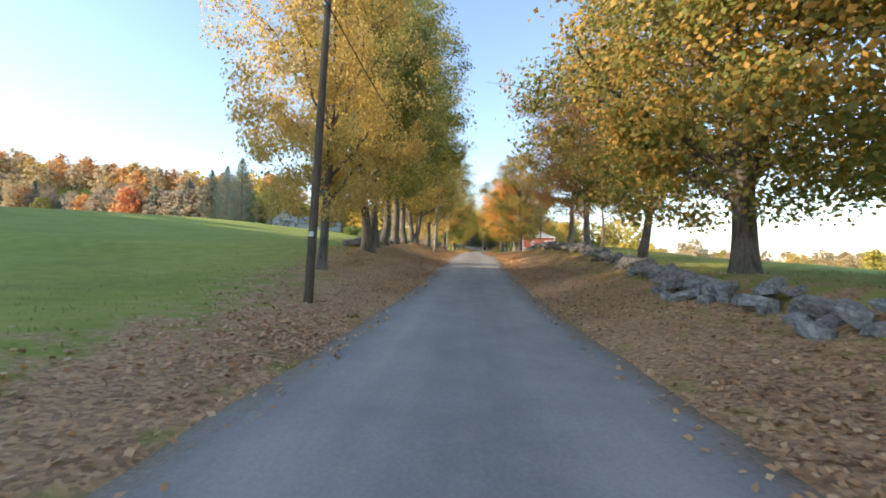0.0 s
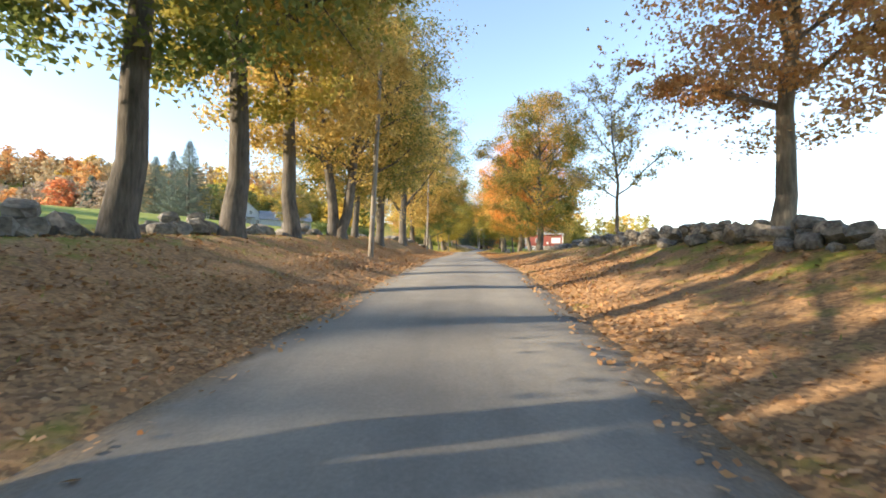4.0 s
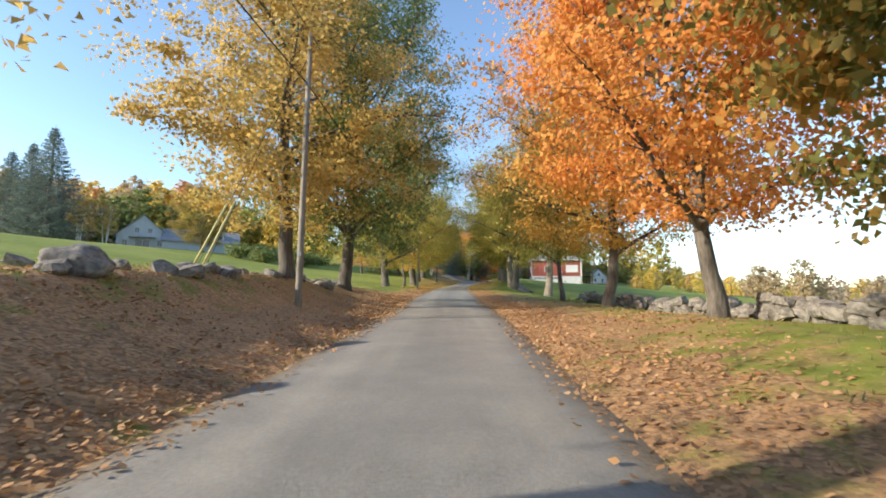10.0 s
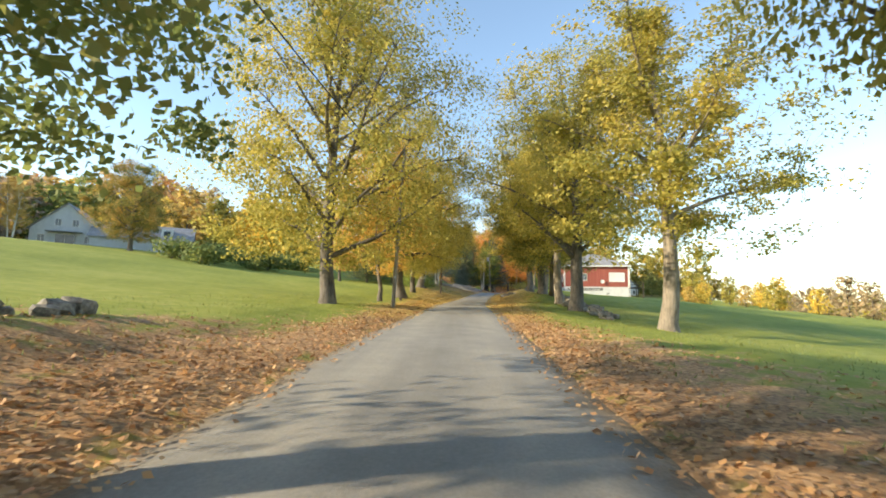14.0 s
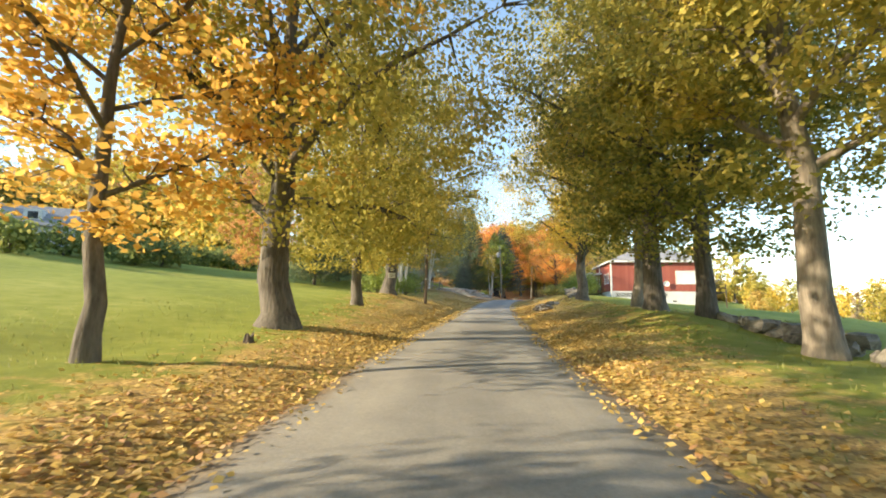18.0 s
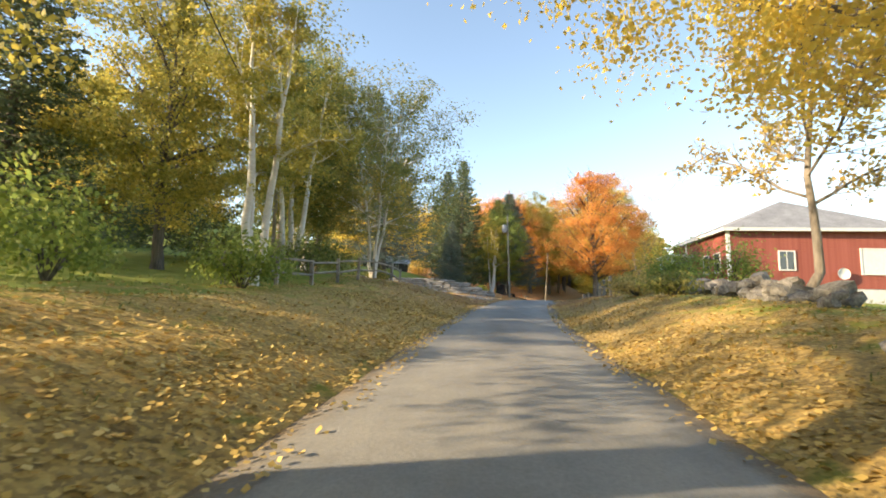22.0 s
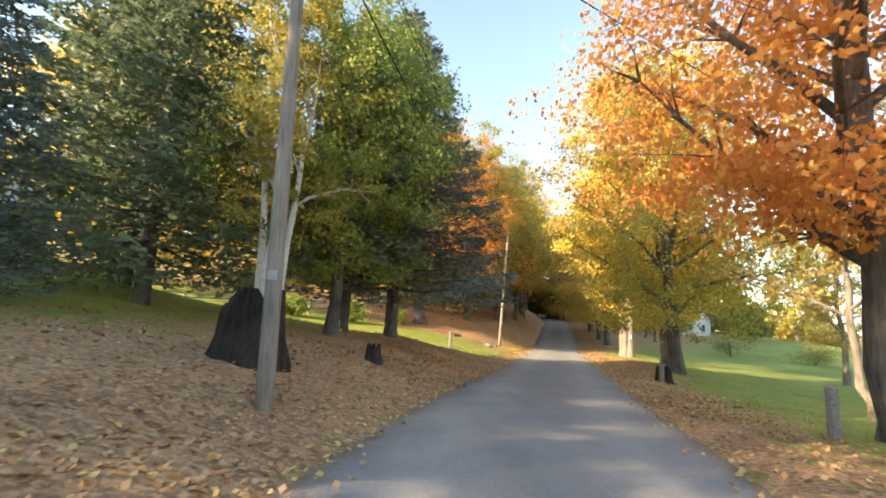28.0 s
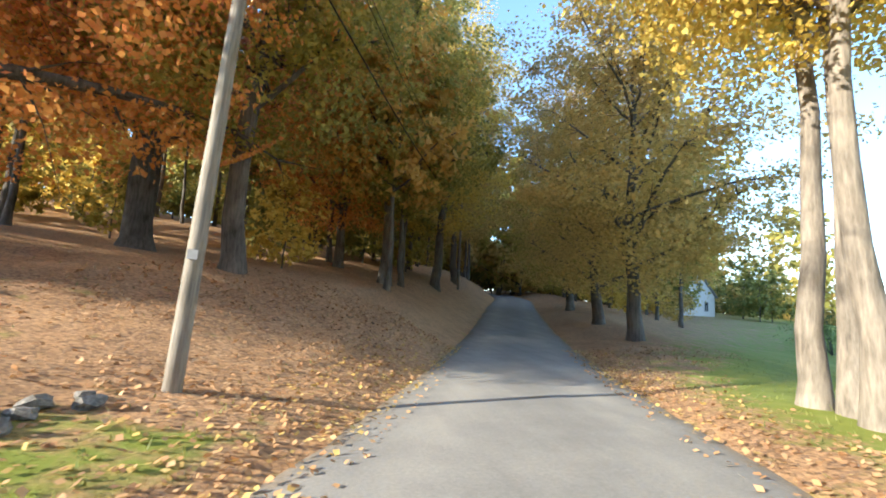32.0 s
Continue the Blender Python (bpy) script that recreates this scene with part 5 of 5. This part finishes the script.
def sign_post(y, d):
    root = thing("sign_post", "short wooden post with a small hanging board", "sign post", Matrix.Translation(spot(y, d)))
    part("post", boxed(-0.09, -0.09, -0.3, 0.09, 0.09, 1.05, bevel=0.02), M_RAIL, root)
    part("arm", boxed(0.09, -0.035, 0.93, 0.62, 0.035, 1.0, bevel=0.008), M_RAIL, root)
    part("board", boxed(0.18, -0.015, 0.80, 0.56, 0.015, 0.91), M_DARKWOOD, root)


sign_post(215.2, -5.2)


def trunk_plate():
    """A small enamel plate nailed to the pale maple by the bend."""
    root = thing("trunk_plate", "small white plate with a dark bar nailed to a trunk", "sign", Matrix.Translation(spot(223.7, 5.9) + Vector((-0.20, -0.35, 1.55))) @ Euler((0, 0, radians(-30))).to_matrix().to_4x4())
    part("plate", boxed(-0.07, -0.012, -0.14, 0.07, 0.012, 0.14, bevel=0.005), M_SIGNWHITE, root)
    part("bar", boxed(0.03, -0.016, -0.10, 0.055, -0.0125, 0.10), M_BLACK, root)


trunk_plate()


def marker_posts():
    for y, d, h in ((190.5, 5.2, 0.75), (193.0, 4.6, 0.7), (196.5, 4.6, 0.8), (206.5, 4.2, 0.7)):
        bm = boxed(-0.07, -0.07, -0.2, 0.07, 0.07, h, bevel=0.015)
        ob = new("wooden_post", bm_mesh("wooden_post", bm, M_RAIL))
        ob.matrix_basis = Matrix.Translation(spot(y, d))
        tagged(ob, "short weathered wooden post beside the lane", "post", "posts by the lane")


marker_posts()


def stump(y, d, s, label, mat):
    r = np.random.default_rng(int(y))
    n = 26
    verts, faces = [], []
    for j, (h, w) in enumerate(((-0.3, 1.25), (0.0, 1.15), (0.35, 0.95), (0.75, 0.88), (1.0, 0.82))):
        for i in range(n):
            a = 2 * math.pi * i / n
            q = s * w * (1 + 0.12 * math.sin(5 * a + 1) + 0.06 * math.sin(11 * a)) * 0.55
            top = 0.18 * s * math.sin(3 * a) + r.uniform(-0.12, 0.12) * s if j == 4 else 0
            verts.append((q * math.cos(a), q * math.sin(a), h * s + top))
    for j in range(4):
        for i in range(n):
            faces.append((j * n + i, j * n + (i + 1) % n, (j + 1) * n + (i + 1) % n, (j + 1) * n + i))
    verts.append((0, 0, 0.55 * s))
    faces += [(4 * n + i, 4 * n + (i + 1) % n, 5 * n) for i in range(n)]
    ob = new("tree_stump", mesh_of("tree_stump", verts, faces, mat))
    ob.matrix_basis = Matrix.Translation(spot(y, d))
    tagged(ob, label, "tree stump")


stump(197.6, -4.6, 0.95, "blackened rotting stump on a leafy bank", M_STUMP)
stump(207.0, 4.4, 0.55, "dark broken stump at the lane's edge", M_STUMP)
stump(124.7, -5.3, 0.2, "low weathered stump in the grass", M_DARKWOOD)
stump(201.0, -3.9, 0.35, "low mossy stump in fallen leaves", M_STUMP)


# ---------------------------------------------------------------- buildings
def window(parent, x, z, w, h, y, mat=M_WHITE, bars=1, glass=None):
    """A window in a wall that faces -y of its thing."""
    win = part("window", boxed(x - w / 2, y - 0.03, z, x + w / 2, y + 0.02, z + h), glass or M_GLASS, parent)
    for a in ((x - w / 2 - 0.08, z - 0.08, x - w / 2, z + h + 0.08), (x + w / 2, z - 0.08, x + w / 2 + 0.08, z + h + 0.08), (x - w / 2, z - 0.08, x + w / 2, z), (x - w / 2, z + h, x + w / 2, z + h + 0.08)):
        part("window_frame", boxed(a[0], y - 0.07, a[1], a[2], y + 0.02, a[3]), mat, win)
    for i in range(bars):
        k = x - w / 2 + w * (i + 1) / (bars + 1)
        part("glazing_bar", boxed(k - 0.02, y - 0.05, z, k + 0.02, y - 0.031, z + h), mat, win)


def red_house():
    m = Matrix.Translation((30.1, 175.2, 8.7)) @ Euler((0, 0, radians(-6))).to_matrix().to_4x4()
    root = thing("red_house", "red clapboard house on a white foundation with grey roof", "house", m)
    W, L, B, E, R = 5.8, 10.0, 1.65, 5.6, 8.5
    part("foundation", boxed(-W, 0, -1.2, W, L, B, bevel=0.02), M_CONCRETE, root, "whitewashed foundation wall")
    wall = part("south_wall", boxed(-W + 0.05, 0.0, B, W - 0.05, 0.2, E), M_RED, root, "red clapboard wall")
    board = bm_mesh("clapboard", boxed(-W, -0.035, 0.0, W, -0.002, 0.15, bevel=0.006), M_RED)
    rows = [B + 0.16 * k for k in range(int((E - B) / 0.16))]
    for z in rows:
        child("clapboard", board, wall, m=Matrix.Translation((0, 0, z)))
    for side in (-1, 1):
        wall = part("side_wall", boxed(min(side * W, side * (W - 0.15)), 0.2, B, max(side * W, side * (W - 0.15)), L, E), M_RED, root, "red clapboard wall")
        board = bm_mesh("clapboard", boxed(min(side * (W + 0.002), side * (W + 0.035)), 0.0, 0.0, max(side * (W + 0.002), side * (W + 0.035)), L, 0.15, bevel=0.006), M_RED)
        for z in rows:
            child("clapboard", board, wall, m=Matrix.Translation((0, 0, z)))
    part("north_wall", boxed(-W + 0.15, L - 0.15, B, W - 0.15, L, E), M_RED, root)
    for x in (-W, W):
        for y in (0.0, 7.0) if x < 0 else (0.0,):
            part("corner_board", boxed(x - 0.10, y - 0.06, B, x + 0.10, y + 0.14, E), M_WHITE, root, "white corner board")
    # hipped roof
    o = 0.45
    v = [(-W - o, -o, E), (W + o, -o, E), (W + o, L + o, E), (-W - o, L + o, E), (0, 4.2, R), (0, L - 4.2, R)]
    v += [(x, y, z - 0.16) for x, y, z in v[:4]]
    f = [(0, 1, 4), (1, 2, 5, 4), (2, 3, 5), (3, 0, 4, 5), (0, 6, 7, 1), (1, 7, 8, 2), (2, 8, 9, 3), (3, 9, 6, 0), (6, 9, 8, 7)]
    child("roof", mesh_of("roof", v, f, M_ROOF), root, "grey shingled hip roof")
    for a, b in (((-W - o - 0.03, -o - 0.03), (W + o + 0.03, -o)), ((-W - o - 0.03, L + o), (W + o + 0.03, L + o + 0.03)), ((-W - o - 0.03, -o), (-W - o, L + o)), ((W + o, -o), (W + o + 0.03, L + o))):
        part("fascia", boxed(a[0], a[1], E - 0.20, b[0], b[1], E + 0.02), M_WHITE, root, "white fascia board")
    window(root, 3.7, B + 1.0, 2.7, 1.6, -0.035, bars=0, glass=M_SIGNWHITE)
    window(root, -2.2, B + 1.2, 0.9, 1.2, -0.035)
    part("foundation_louvre", boxed(-W + 0.5, -0.03, B - 0.75, W * 0.2, -0.004, B - 0.2, bevel=0.01), M_GLASS, root, "dark louvred opening")
    for k in range(4):
        part("louvre_slat", boxed(-W + 0.5, -0.06, B - 0.70 + 0.14 * k, W * 0.2, -0.031, B - 0.66 + 0.14 * k), M_WHITE, root)
    for x in (-W * 0.55, W * 0.35):
        part("foundation_vent", boxed(x - 0.25, -0.03, B - 1.35, x + 0.25, -0.004, B - 1.2), M_BLACK, root, "small dark vent")
    v, f = [(0, 0, 0)], []
    for i in range(16):
        a = 2 * math.pi * i / 16
        v.append((0.38 * math.cos(a), -0.10, 0.38 * math.sin(a)))
        v.append((0.38 * math.cos(a), -0.125, 0.38 * math.sin(a)))
    f += [(0, 1 + 2 * i, 1 + 2 * ((i + 1) % 16)) for i in range(16)] + [(1 + 2 * i, 2 + 2 * i, 2 + 2 * ((i + 1) % 16), 1 + 2 * ((i + 1) % 16)) for i in range(16)]
    dish = child("satellite_dish", mesh_of("satellite_dish", [(x + 1.0, y - 0.28, z + B + 0.95) for x, y, z in v], f, M_SIGNWHITE), root, "small pale satellite dish")
    part("dish_arm", boxed(0.97, -0.29, B + 0.93, 1.03, -0.03, B + 0.98), M_TIN, dish)
    # west side: windows, porch
    for y in (8.95, 1.6, 3.4):
        win = part("window", boxed(-W - 0.06, y - 0.42, B + 1.1, -W - 0.02, y + 0.42, B + 2.4), M_GLASS, root)
        for z in (B + 1.02, B + 2.4):
            part("window_frame", boxed(-W - 0.09, y - 0.5, z, -W - 0.02, y + 0.5, z + 0.08), M_WHITE, win)
        for yy in (y - 0.5, y + 0.42):
            part("window_frame", boxed(-W - 0.09, yy, B + 1.02, -W - 0.02, yy + 0.08, B + 2.48), M_WHITE, win)
        part("glazing_bar", boxed(-W - 0.08, y - 0.42, B + 1.72, -W - 0.061, y + 0.42, B + 1.76), M_WHITE, win)
    part("porch_floor", boxed(-W - 1.8, 5.6, B - 0.25, -W - 0.05, 8.4, B - 0.1), M_DARKWOOD, root)
    part("porch_roof", boxed(-W - 2.0, 5.4, E - 1.35, -W - 0.05, 8.6, E - 1.15, bevel=0.03), M_WHITE, root, "flat white porch roof")
    for y in (5.7, 8.2):
        part("porch_column", boxed(-W - 1.8, y - 0.08, B - 0.1, -W - 1.64, y + 0.08, E - 1.35), M_WHITE, root)
    part("door", boxed(-W - 0.08, 6.5, B - 0.1, -W - 0.03, 7.4, B + 1.95), M_DARKWOOD, root)
    # deck to the east
    part("deck_floor", boxed(W + 0.1, 0.6, B - 0.15, W + 2.9, 4.2, B), M_DARKWOOD, root)
    for x, y in ((W + 1.5, 0.7), (W + 2.8, 0.7), (W + 2.8, 4.1)):
        part("deck_post", boxed(x - 0.06, y - 0.06, -1.8, x + 0.06, y + 0.06, B + 0.95), M_DARKWOOD, root)
    for z in (0.45, 0.9):
        part("deck_rail", boxed(W + 0.1, 0.66, B + z, W + 2.9, 0.72, B + z + 0.07), M_DARKWOOD, root)
    part("downpipe", boxed(W + 0.12, -0.2, -0.8, W + 0.22, -0.1, E + 0.1), M_WHITE, root)


red_house()


def gable_house(name, at, turn, w, l, eave, ridge, wall, roof, label, windows=(), extra=None):
    root = thing(name, label, "house", Matrix.Translation(at) @ Euler((0, 0, radians(turn))).to_matrix().to_4x4())
    v = [(-w, 0, -1), (w, 0, -1), (w, 0, eave), (0, 0, ridge), (-w, 0, eave), (-w, l, -1), (w, l, -1), (w, l, eave), (0, l, ridge), (-w, l, eave)]
    f = [(0, 1, 2, 3, 4), (9, 8, 7, 6, 5), (0, 4, 9, 5), (1, 6, 7, 2), (0, 5, 6, 1)]
    child("wall", mesh_of("wall", v, f, wall), root)
    o = 0.35
    s = (ridge - eave) / w
    for side in (-1, 1):
        q = [(0, -o, ridge + 0.03), (side * (w + o), -o, eave - o * s + 0.03), (side * (w + o), l + o, eave - o * s + 0.03), (0, l + o, ridge + 0.03)]
        q += [(x, y, z + 0.14) for x, y, z in q]
        child("roof", mesh_of("roof", q, [(0, 1, 2, 3), (7, 6, 5, 4), (0, 4, 5, 1), (1, 5, 6, 2), (2, 6, 7, 3), (3, 7, 4, 0)], roof), root)
    for x, z, ww, hh in windows:
        window(root, x, z, ww, hh, -0.03)
    return root


gh = gable_house("white_house", Vector((-62, 163, ground_under(-62, 163) + 0.1)), 24, 4.8, 9, 3.1, 7.4, M_GREYSIDE, M_ROOF, "pale grey gabled house beyond a lawn",
                 ((-1.1, 3.6, 0.8, 1.1), (1.3, 3.6, 0.8, 1.1), (0, 0.5, 2.6, 1.7), (-3.2, 0.8, 0.9, 1.2), (3.2, 0.8, 0.9, 1.2)))
part("porch_roof", boxed(-2.4, -1.3, 2.5, 2.4, -0.05, 2.65), M_ROOF, gh)
gh = gable_house("low_house", Vector((-46, 173, ground_under(-46, 173) + 0.1)), 118, 4.2, 15, 2.6, 5.4, M_GREYSIDE, M_ROOF, "low grey house with dormers behind shrubs", ((0, 0.9, 1.6, 1.3),))
for y in (4.0, 10.0):
    part("dormer", boxed(-3.4, y - 0.9, 3.0, -1.6, y + 0.9, 4.6), M_WHITE, gh)
    part("dormer_window", boxed(-3.43, y - 0.5, 3.4, -3.40, y + 0.5, 4.3), M_GLASS, gh)
gable_house("white_house", Vector((76, 280, ground_under(76, 280))), 20, 4.5, 9, 3.2, 6.6, M_WHITE, M_ROOF, "white gabled house beyond a green lawn", ((-2, 0.8, 1.0, 1.4), (2, 0.8, 1.0, 1.4), (0, 3.6, 1.0, 1.2)))


def shed():
    at = Vector((-3.6, 206.5, ground_under(-3.6, 206.5)))
    root = thing("shed", "low weathered shed with a pale metal roof", "shed", Matrix.Translation(at) @ Euler((0, 0, radians(14))).to_matrix().to_4x4())
    part("wall", boxed(-3.0, 0, -0.6, 3.0, 3.6, 1.15, bevel=0.01), M_DARKWOOD, root, "dark board wall")
    q = [(-3.3, -0.45, 1.0), (3.3, -0.45, 1.0), (3.3, 1.8, 2.2), (-3.3, 1.8, 2.2), (3.3, 4.0, 1.0), (-3.3, 4.0, 1.0)]
    q += [(x, y, z + 0.06) for x, y, z in q]
    f = [(0, 3, 2, 1), (3, 5, 4, 2), (6, 7, 8, 9), (9, 8, 10, 11), (0, 1, 7, 6), (5, 11, 10, 4), (1, 2, 8, 7), (2, 4, 10, 8), (0, 6, 9, 3), (3, 9, 11, 5)]
    child("roof", mesh_of("roof", q, f, M_TIN), root, "pale corrugated metal roof")
    v = [(3.0, 0, 1.15), (3.0, 3.6, 1.15), (3.0, 1.8, 2.1)]
    child("gable_board", mesh_of("gable_board", v + [(2.95, y, z) for _, y, z in v], [(0, 1, 2), (5, 4, 3), (0, 3, 4, 1), (1, 4, 5, 2), (2, 5, 3, 0)], M_DARKWOOD), root)
    for i in range(5):
        part("slat", boxed(0.4 + i * 0.3, -0.03, 0.2, 0.55 + i * 0.3, -0.004, 0.9), M_RAIL, root)


shed()


def driveway():
    """Gravel apron between the lane and the retaining wall."""
    verts, n = [], 14
    for i in range(n + 1):
        y = 178.3 + (186.9 - 178.3) * i / n
        for j in range(21):
            d = -2.0 - 15.0 * j / 20 * (0.75 + 0.25 * math.sin(math.pi * i / n))
            u = d / math.cos(road_turn(y))
            edge = i in (0, n) or j in (0, 20)
            verts.append((road_x(y) + u, y + 0.25 * noise.noise((d, i, 0)) * (i not in (0, n)), ground_z(y, u) + (-0.07 if edge else 0.03)))
    faces = [(i * 21 + j + 1, i * 21 + j, (i + 1) * 21 + j, (i + 1) * 21 + j + 1) for i in range(n) for j in range(20)]
    tagged(new("driveway", mesh_of("driveway", verts, faces, M_GRAVEL, True)), "pale gravel driveway strewn with fallen leaves", "driveway", kind="structure")


driveway()


# ---------------------------------------------------------------- shrubs, grass, fallen leaves
def shrub(y, d, w, h, n, mat, label, leaf=0.12, seed=0):
    r = np.random.default_rng(seed + int(y * 7))
    root = thing("shrub", label, "shrub", Matrix.Translation(spot(y, d)))
    stems = []
    tips = []
    for i in range(12):
        az, out = r.uniform(0, 6.3), r.uniform(0.2, 1.0)
        e = np.array([math.cos(az) * w * out, math.sin(az) * w * out, h * (1.05 - 0.45 * out**2) * r.uniform(0.7, 1.1)])
        stems.append(tube([(0, 0, -0.1), e * [0.4, 0.4, 0.55], e], [0.025, 0.018, 0.006], 4, False))
        tips += [e, e * 0.75, e * [0.6, 0.6, 0.45], e * [1.0, 1.0, 0.6]]
    v, f = join(stems)
    child("branchwork", mesh_of("branchwork", v, f, M_BARK), root)
    tips = np.array(tips)
    c = tips[r.integers(0, len(tips), n)] + r.normal(size=(n, 3)) * [w * 0.22, w * 0.22, h * 0.15]
    c = c[c[:, 2] > 0.03]
    lv, lf = leaf_cloud(r, c, leaf, face=c / [w, w, h] - [0, 0, 0.2], loose=0.6)
    child("foliage", sheet_mesh("foliage", lv, lf, [mat]), root)


GREEN_SHRUB, DARK_SHRUB = "bright green bushy shrub at the edge of a leafy bank", "dark green rounded shrub behind a fence"
for y, d, w, h, n, mat, label in (
        (158.6, -7.8, 1.3, 1.5, 2000, L_SHRUB, GREEN_SHRUB), (151, -8.5, 1.4, 2.0, 2000, L_SHRUB, GREEN_SHRUB), (154.5, -10, 1.5, 2.2, 2000, L_SHRUB, GREEN_SHRUB),
        (163.5, -9.6, 1.2, 1.2, 1800, L_SHRUB, GREEN_SHRUB), (169, -10.5, 2.0, 1.9, 3200, L_GREEN, DARK_SHRUB), (173, -10.5, 1.8, 2.0, 2200, L_GREEN, DARK_SHRUB),
        (165.5, -13, 2.0, 2.4, 2200, L_GREEN, DARK_SHRUB), (181, -13.5, 1.4, 1.2, 1800, L_OLIVE, DARK_SHRUB), (176.5, -9.5, 1.1, 1.0, 1500, L_OLIVE, DARK_SHRUB)):
    shrub(y, d, w, h, n, mat, label)
for y, d, w, h, n, mat, label in (
        (165, 10, 1.6, 2.2, 2000, L_SHRUB, "green bush above a stone wall"), (170, 9.5, 1.8, 2.4, 2800, L_SHRUB, "green bush above a stone wall"), (176, 10, 1.6, 2.0, 2600, L_GREEN, "dark bush by the red house"),
        (181, 12, 1.4, 3.2, 2600, L_NEEDLE, "dark evergreen bush by the red house"), (162, 6.6, 1.1, 0.9, 1100, L_OLIVE, "brown dying brush on a bank"), (166, 6.2, 1.3, 1.0, 1200, L_TAN, "brown dying brush on a bank"),
        (169.5, 6.6, 1.2, 0.9, 1100, L_OLIVE, "brown dying brush on a bank"), (199, 12, 2.0, 2.2, 2200, L_GREEN, "dark green hedge bush by a fence"), (204, 14, 2.4, 2.4, 3200, L_GREEN, "dark green hedge bush by a fence"),
        (196, 16, 2.4, 2.0, 2200, L_GREEN, "dark green hedge bush by a fence"), (245, 22, 3.0, 2.6, 2200, L_GREEN, "dark green bush at the lawn's edge"), (240, 30, 3.0, 2.4, 3000, L_OLIVE, "dark green bush at the lawn's edge")):
    shrub(y, d, w, h, n, mat, label)
for y, d, w, h in ((224, -14, 1.0, 1.5), (227.5, -12, 0.8, 1.1), (222, -17, 0.9, 1.2)):
    shrub(y, d, w, h, 2000, L_SHRUB, "young pale green pine at the lawn's edge", 0.16)
for i in range(16):
    y = 148 + i * 2.4
    shrub(y, -36 - 6 * math.sin(i) - i * 0.5, 2.4, 2.6, 700, L_GREEN, "dark hedge bush beyond a lawn", 0.4, i)


def scatter(name, label, category, n, seed, ys, ds, mat, size, keep, lift=0.02, flat=0.33, blades=False):
    """Small leaves or blades strewn over the ground, as one sheet of stuff."""
    r = np.random.default_rng(seed)
    pts = []
    while len(pts) < n:
        y = r.uniform(*ys)
        a = ds[0] + (ds[1] - ds[0]) * r.random() ** 1.35
        d = a if r.random() < 0.5 else -a
        if r.random() > keep(y, d):
            continue
        u = d / math.cos(road_turn(y))
        z = ground_z(y, u) if a > 2.45 else road_z(y) + 0.01
        pts.append((road_x(y) + u, y, z + lift * r.random()))
    c = np.array(pts)
    if blades:
        lean = r.normal(size=(n, 3)) * [0.35, 0.35, 0.1] + [0, 0, 1]
        h = (size * r.uniform(0.5, 1.3, n))[:, None]
        w = r.normal(size=(n, 3)) * [1, 1, 0]
        w = w / np.linalg.norm(w, axis=1, keepdims=True) * 0.012
        v = np.stack([c - w, c + w, c + lean * h], 1).reshape(-1, 3)
        f = np.arange(3 * n).reshape(-1, 3)
    else:
        v, f = leaf_cloud(r, c + [0, 0, size * 0.2], size, face=np.array([[0.0, 0.0, 1.0]]), loose=flat)
    tagged(new(name, sheet_mesh(name, v, f, [mat])), label, category, kind="stuff")


def leafy_spot(y, d):
    k = litter_at(y, d)
    patch = 0.5 + 0.9 * noise.noise((d * 0.35, y * 0.2, 2.0))
    return max(k - 0.15, 0) * min(max(patch, 0.12), 1) if abs(d) > 2.2 else 0.16 * max(patch, 0)


def edge_spot(y, d):
    return 0.35 + 0.6 * noise.noise((d * 0.5, y * 0.15, 8.0))


BROWN = "brown and orange maple leaves strewn over the verges"
scatter("fallen_leaves", BROWN, "fallen leaves", 66000, 41, (2, 110), (1.7, 9.5), L_LITTER, 0.075, leafy_spot)
scatter("fallen_leaves", "golden maple leaves strewn over the verges", "fallen leaves", 42000, 45, (106, 172), (1.7, 9.5), L_YELLOWED, 0.08, leafy_spot)
scatter("fallen_leaves", BROWN, "fallen leaves", 34000, 46, (168, 236), (1.7, 9.5), L_LITTER, 0.078, leafy_spot)
scatter("fallen_leaves", "bright orange leaves thick along the lane's edges", "fallen leaves", 15000, 42, (30, 125), (2.0, 4.0), L_LITTER, 0.075, edge_spot)
scatter("fallen_leaves", "yellow leaves thick along the lane's edges", "fallen leaves", 14000, 47, (120, 236), (2.0, 4.0), L_YELLOWED, 0.078, edge_spot)
scatter("grass_tufts", "short green grass along the verges", "grass", 30000, 43, (2, 236), (3.0, 12), L_GRASS, 0.08, lambda y, d: 0.0 if d < 0 and 176 < y < 188 else 1.05 - litter_at(y, d), blades=True)
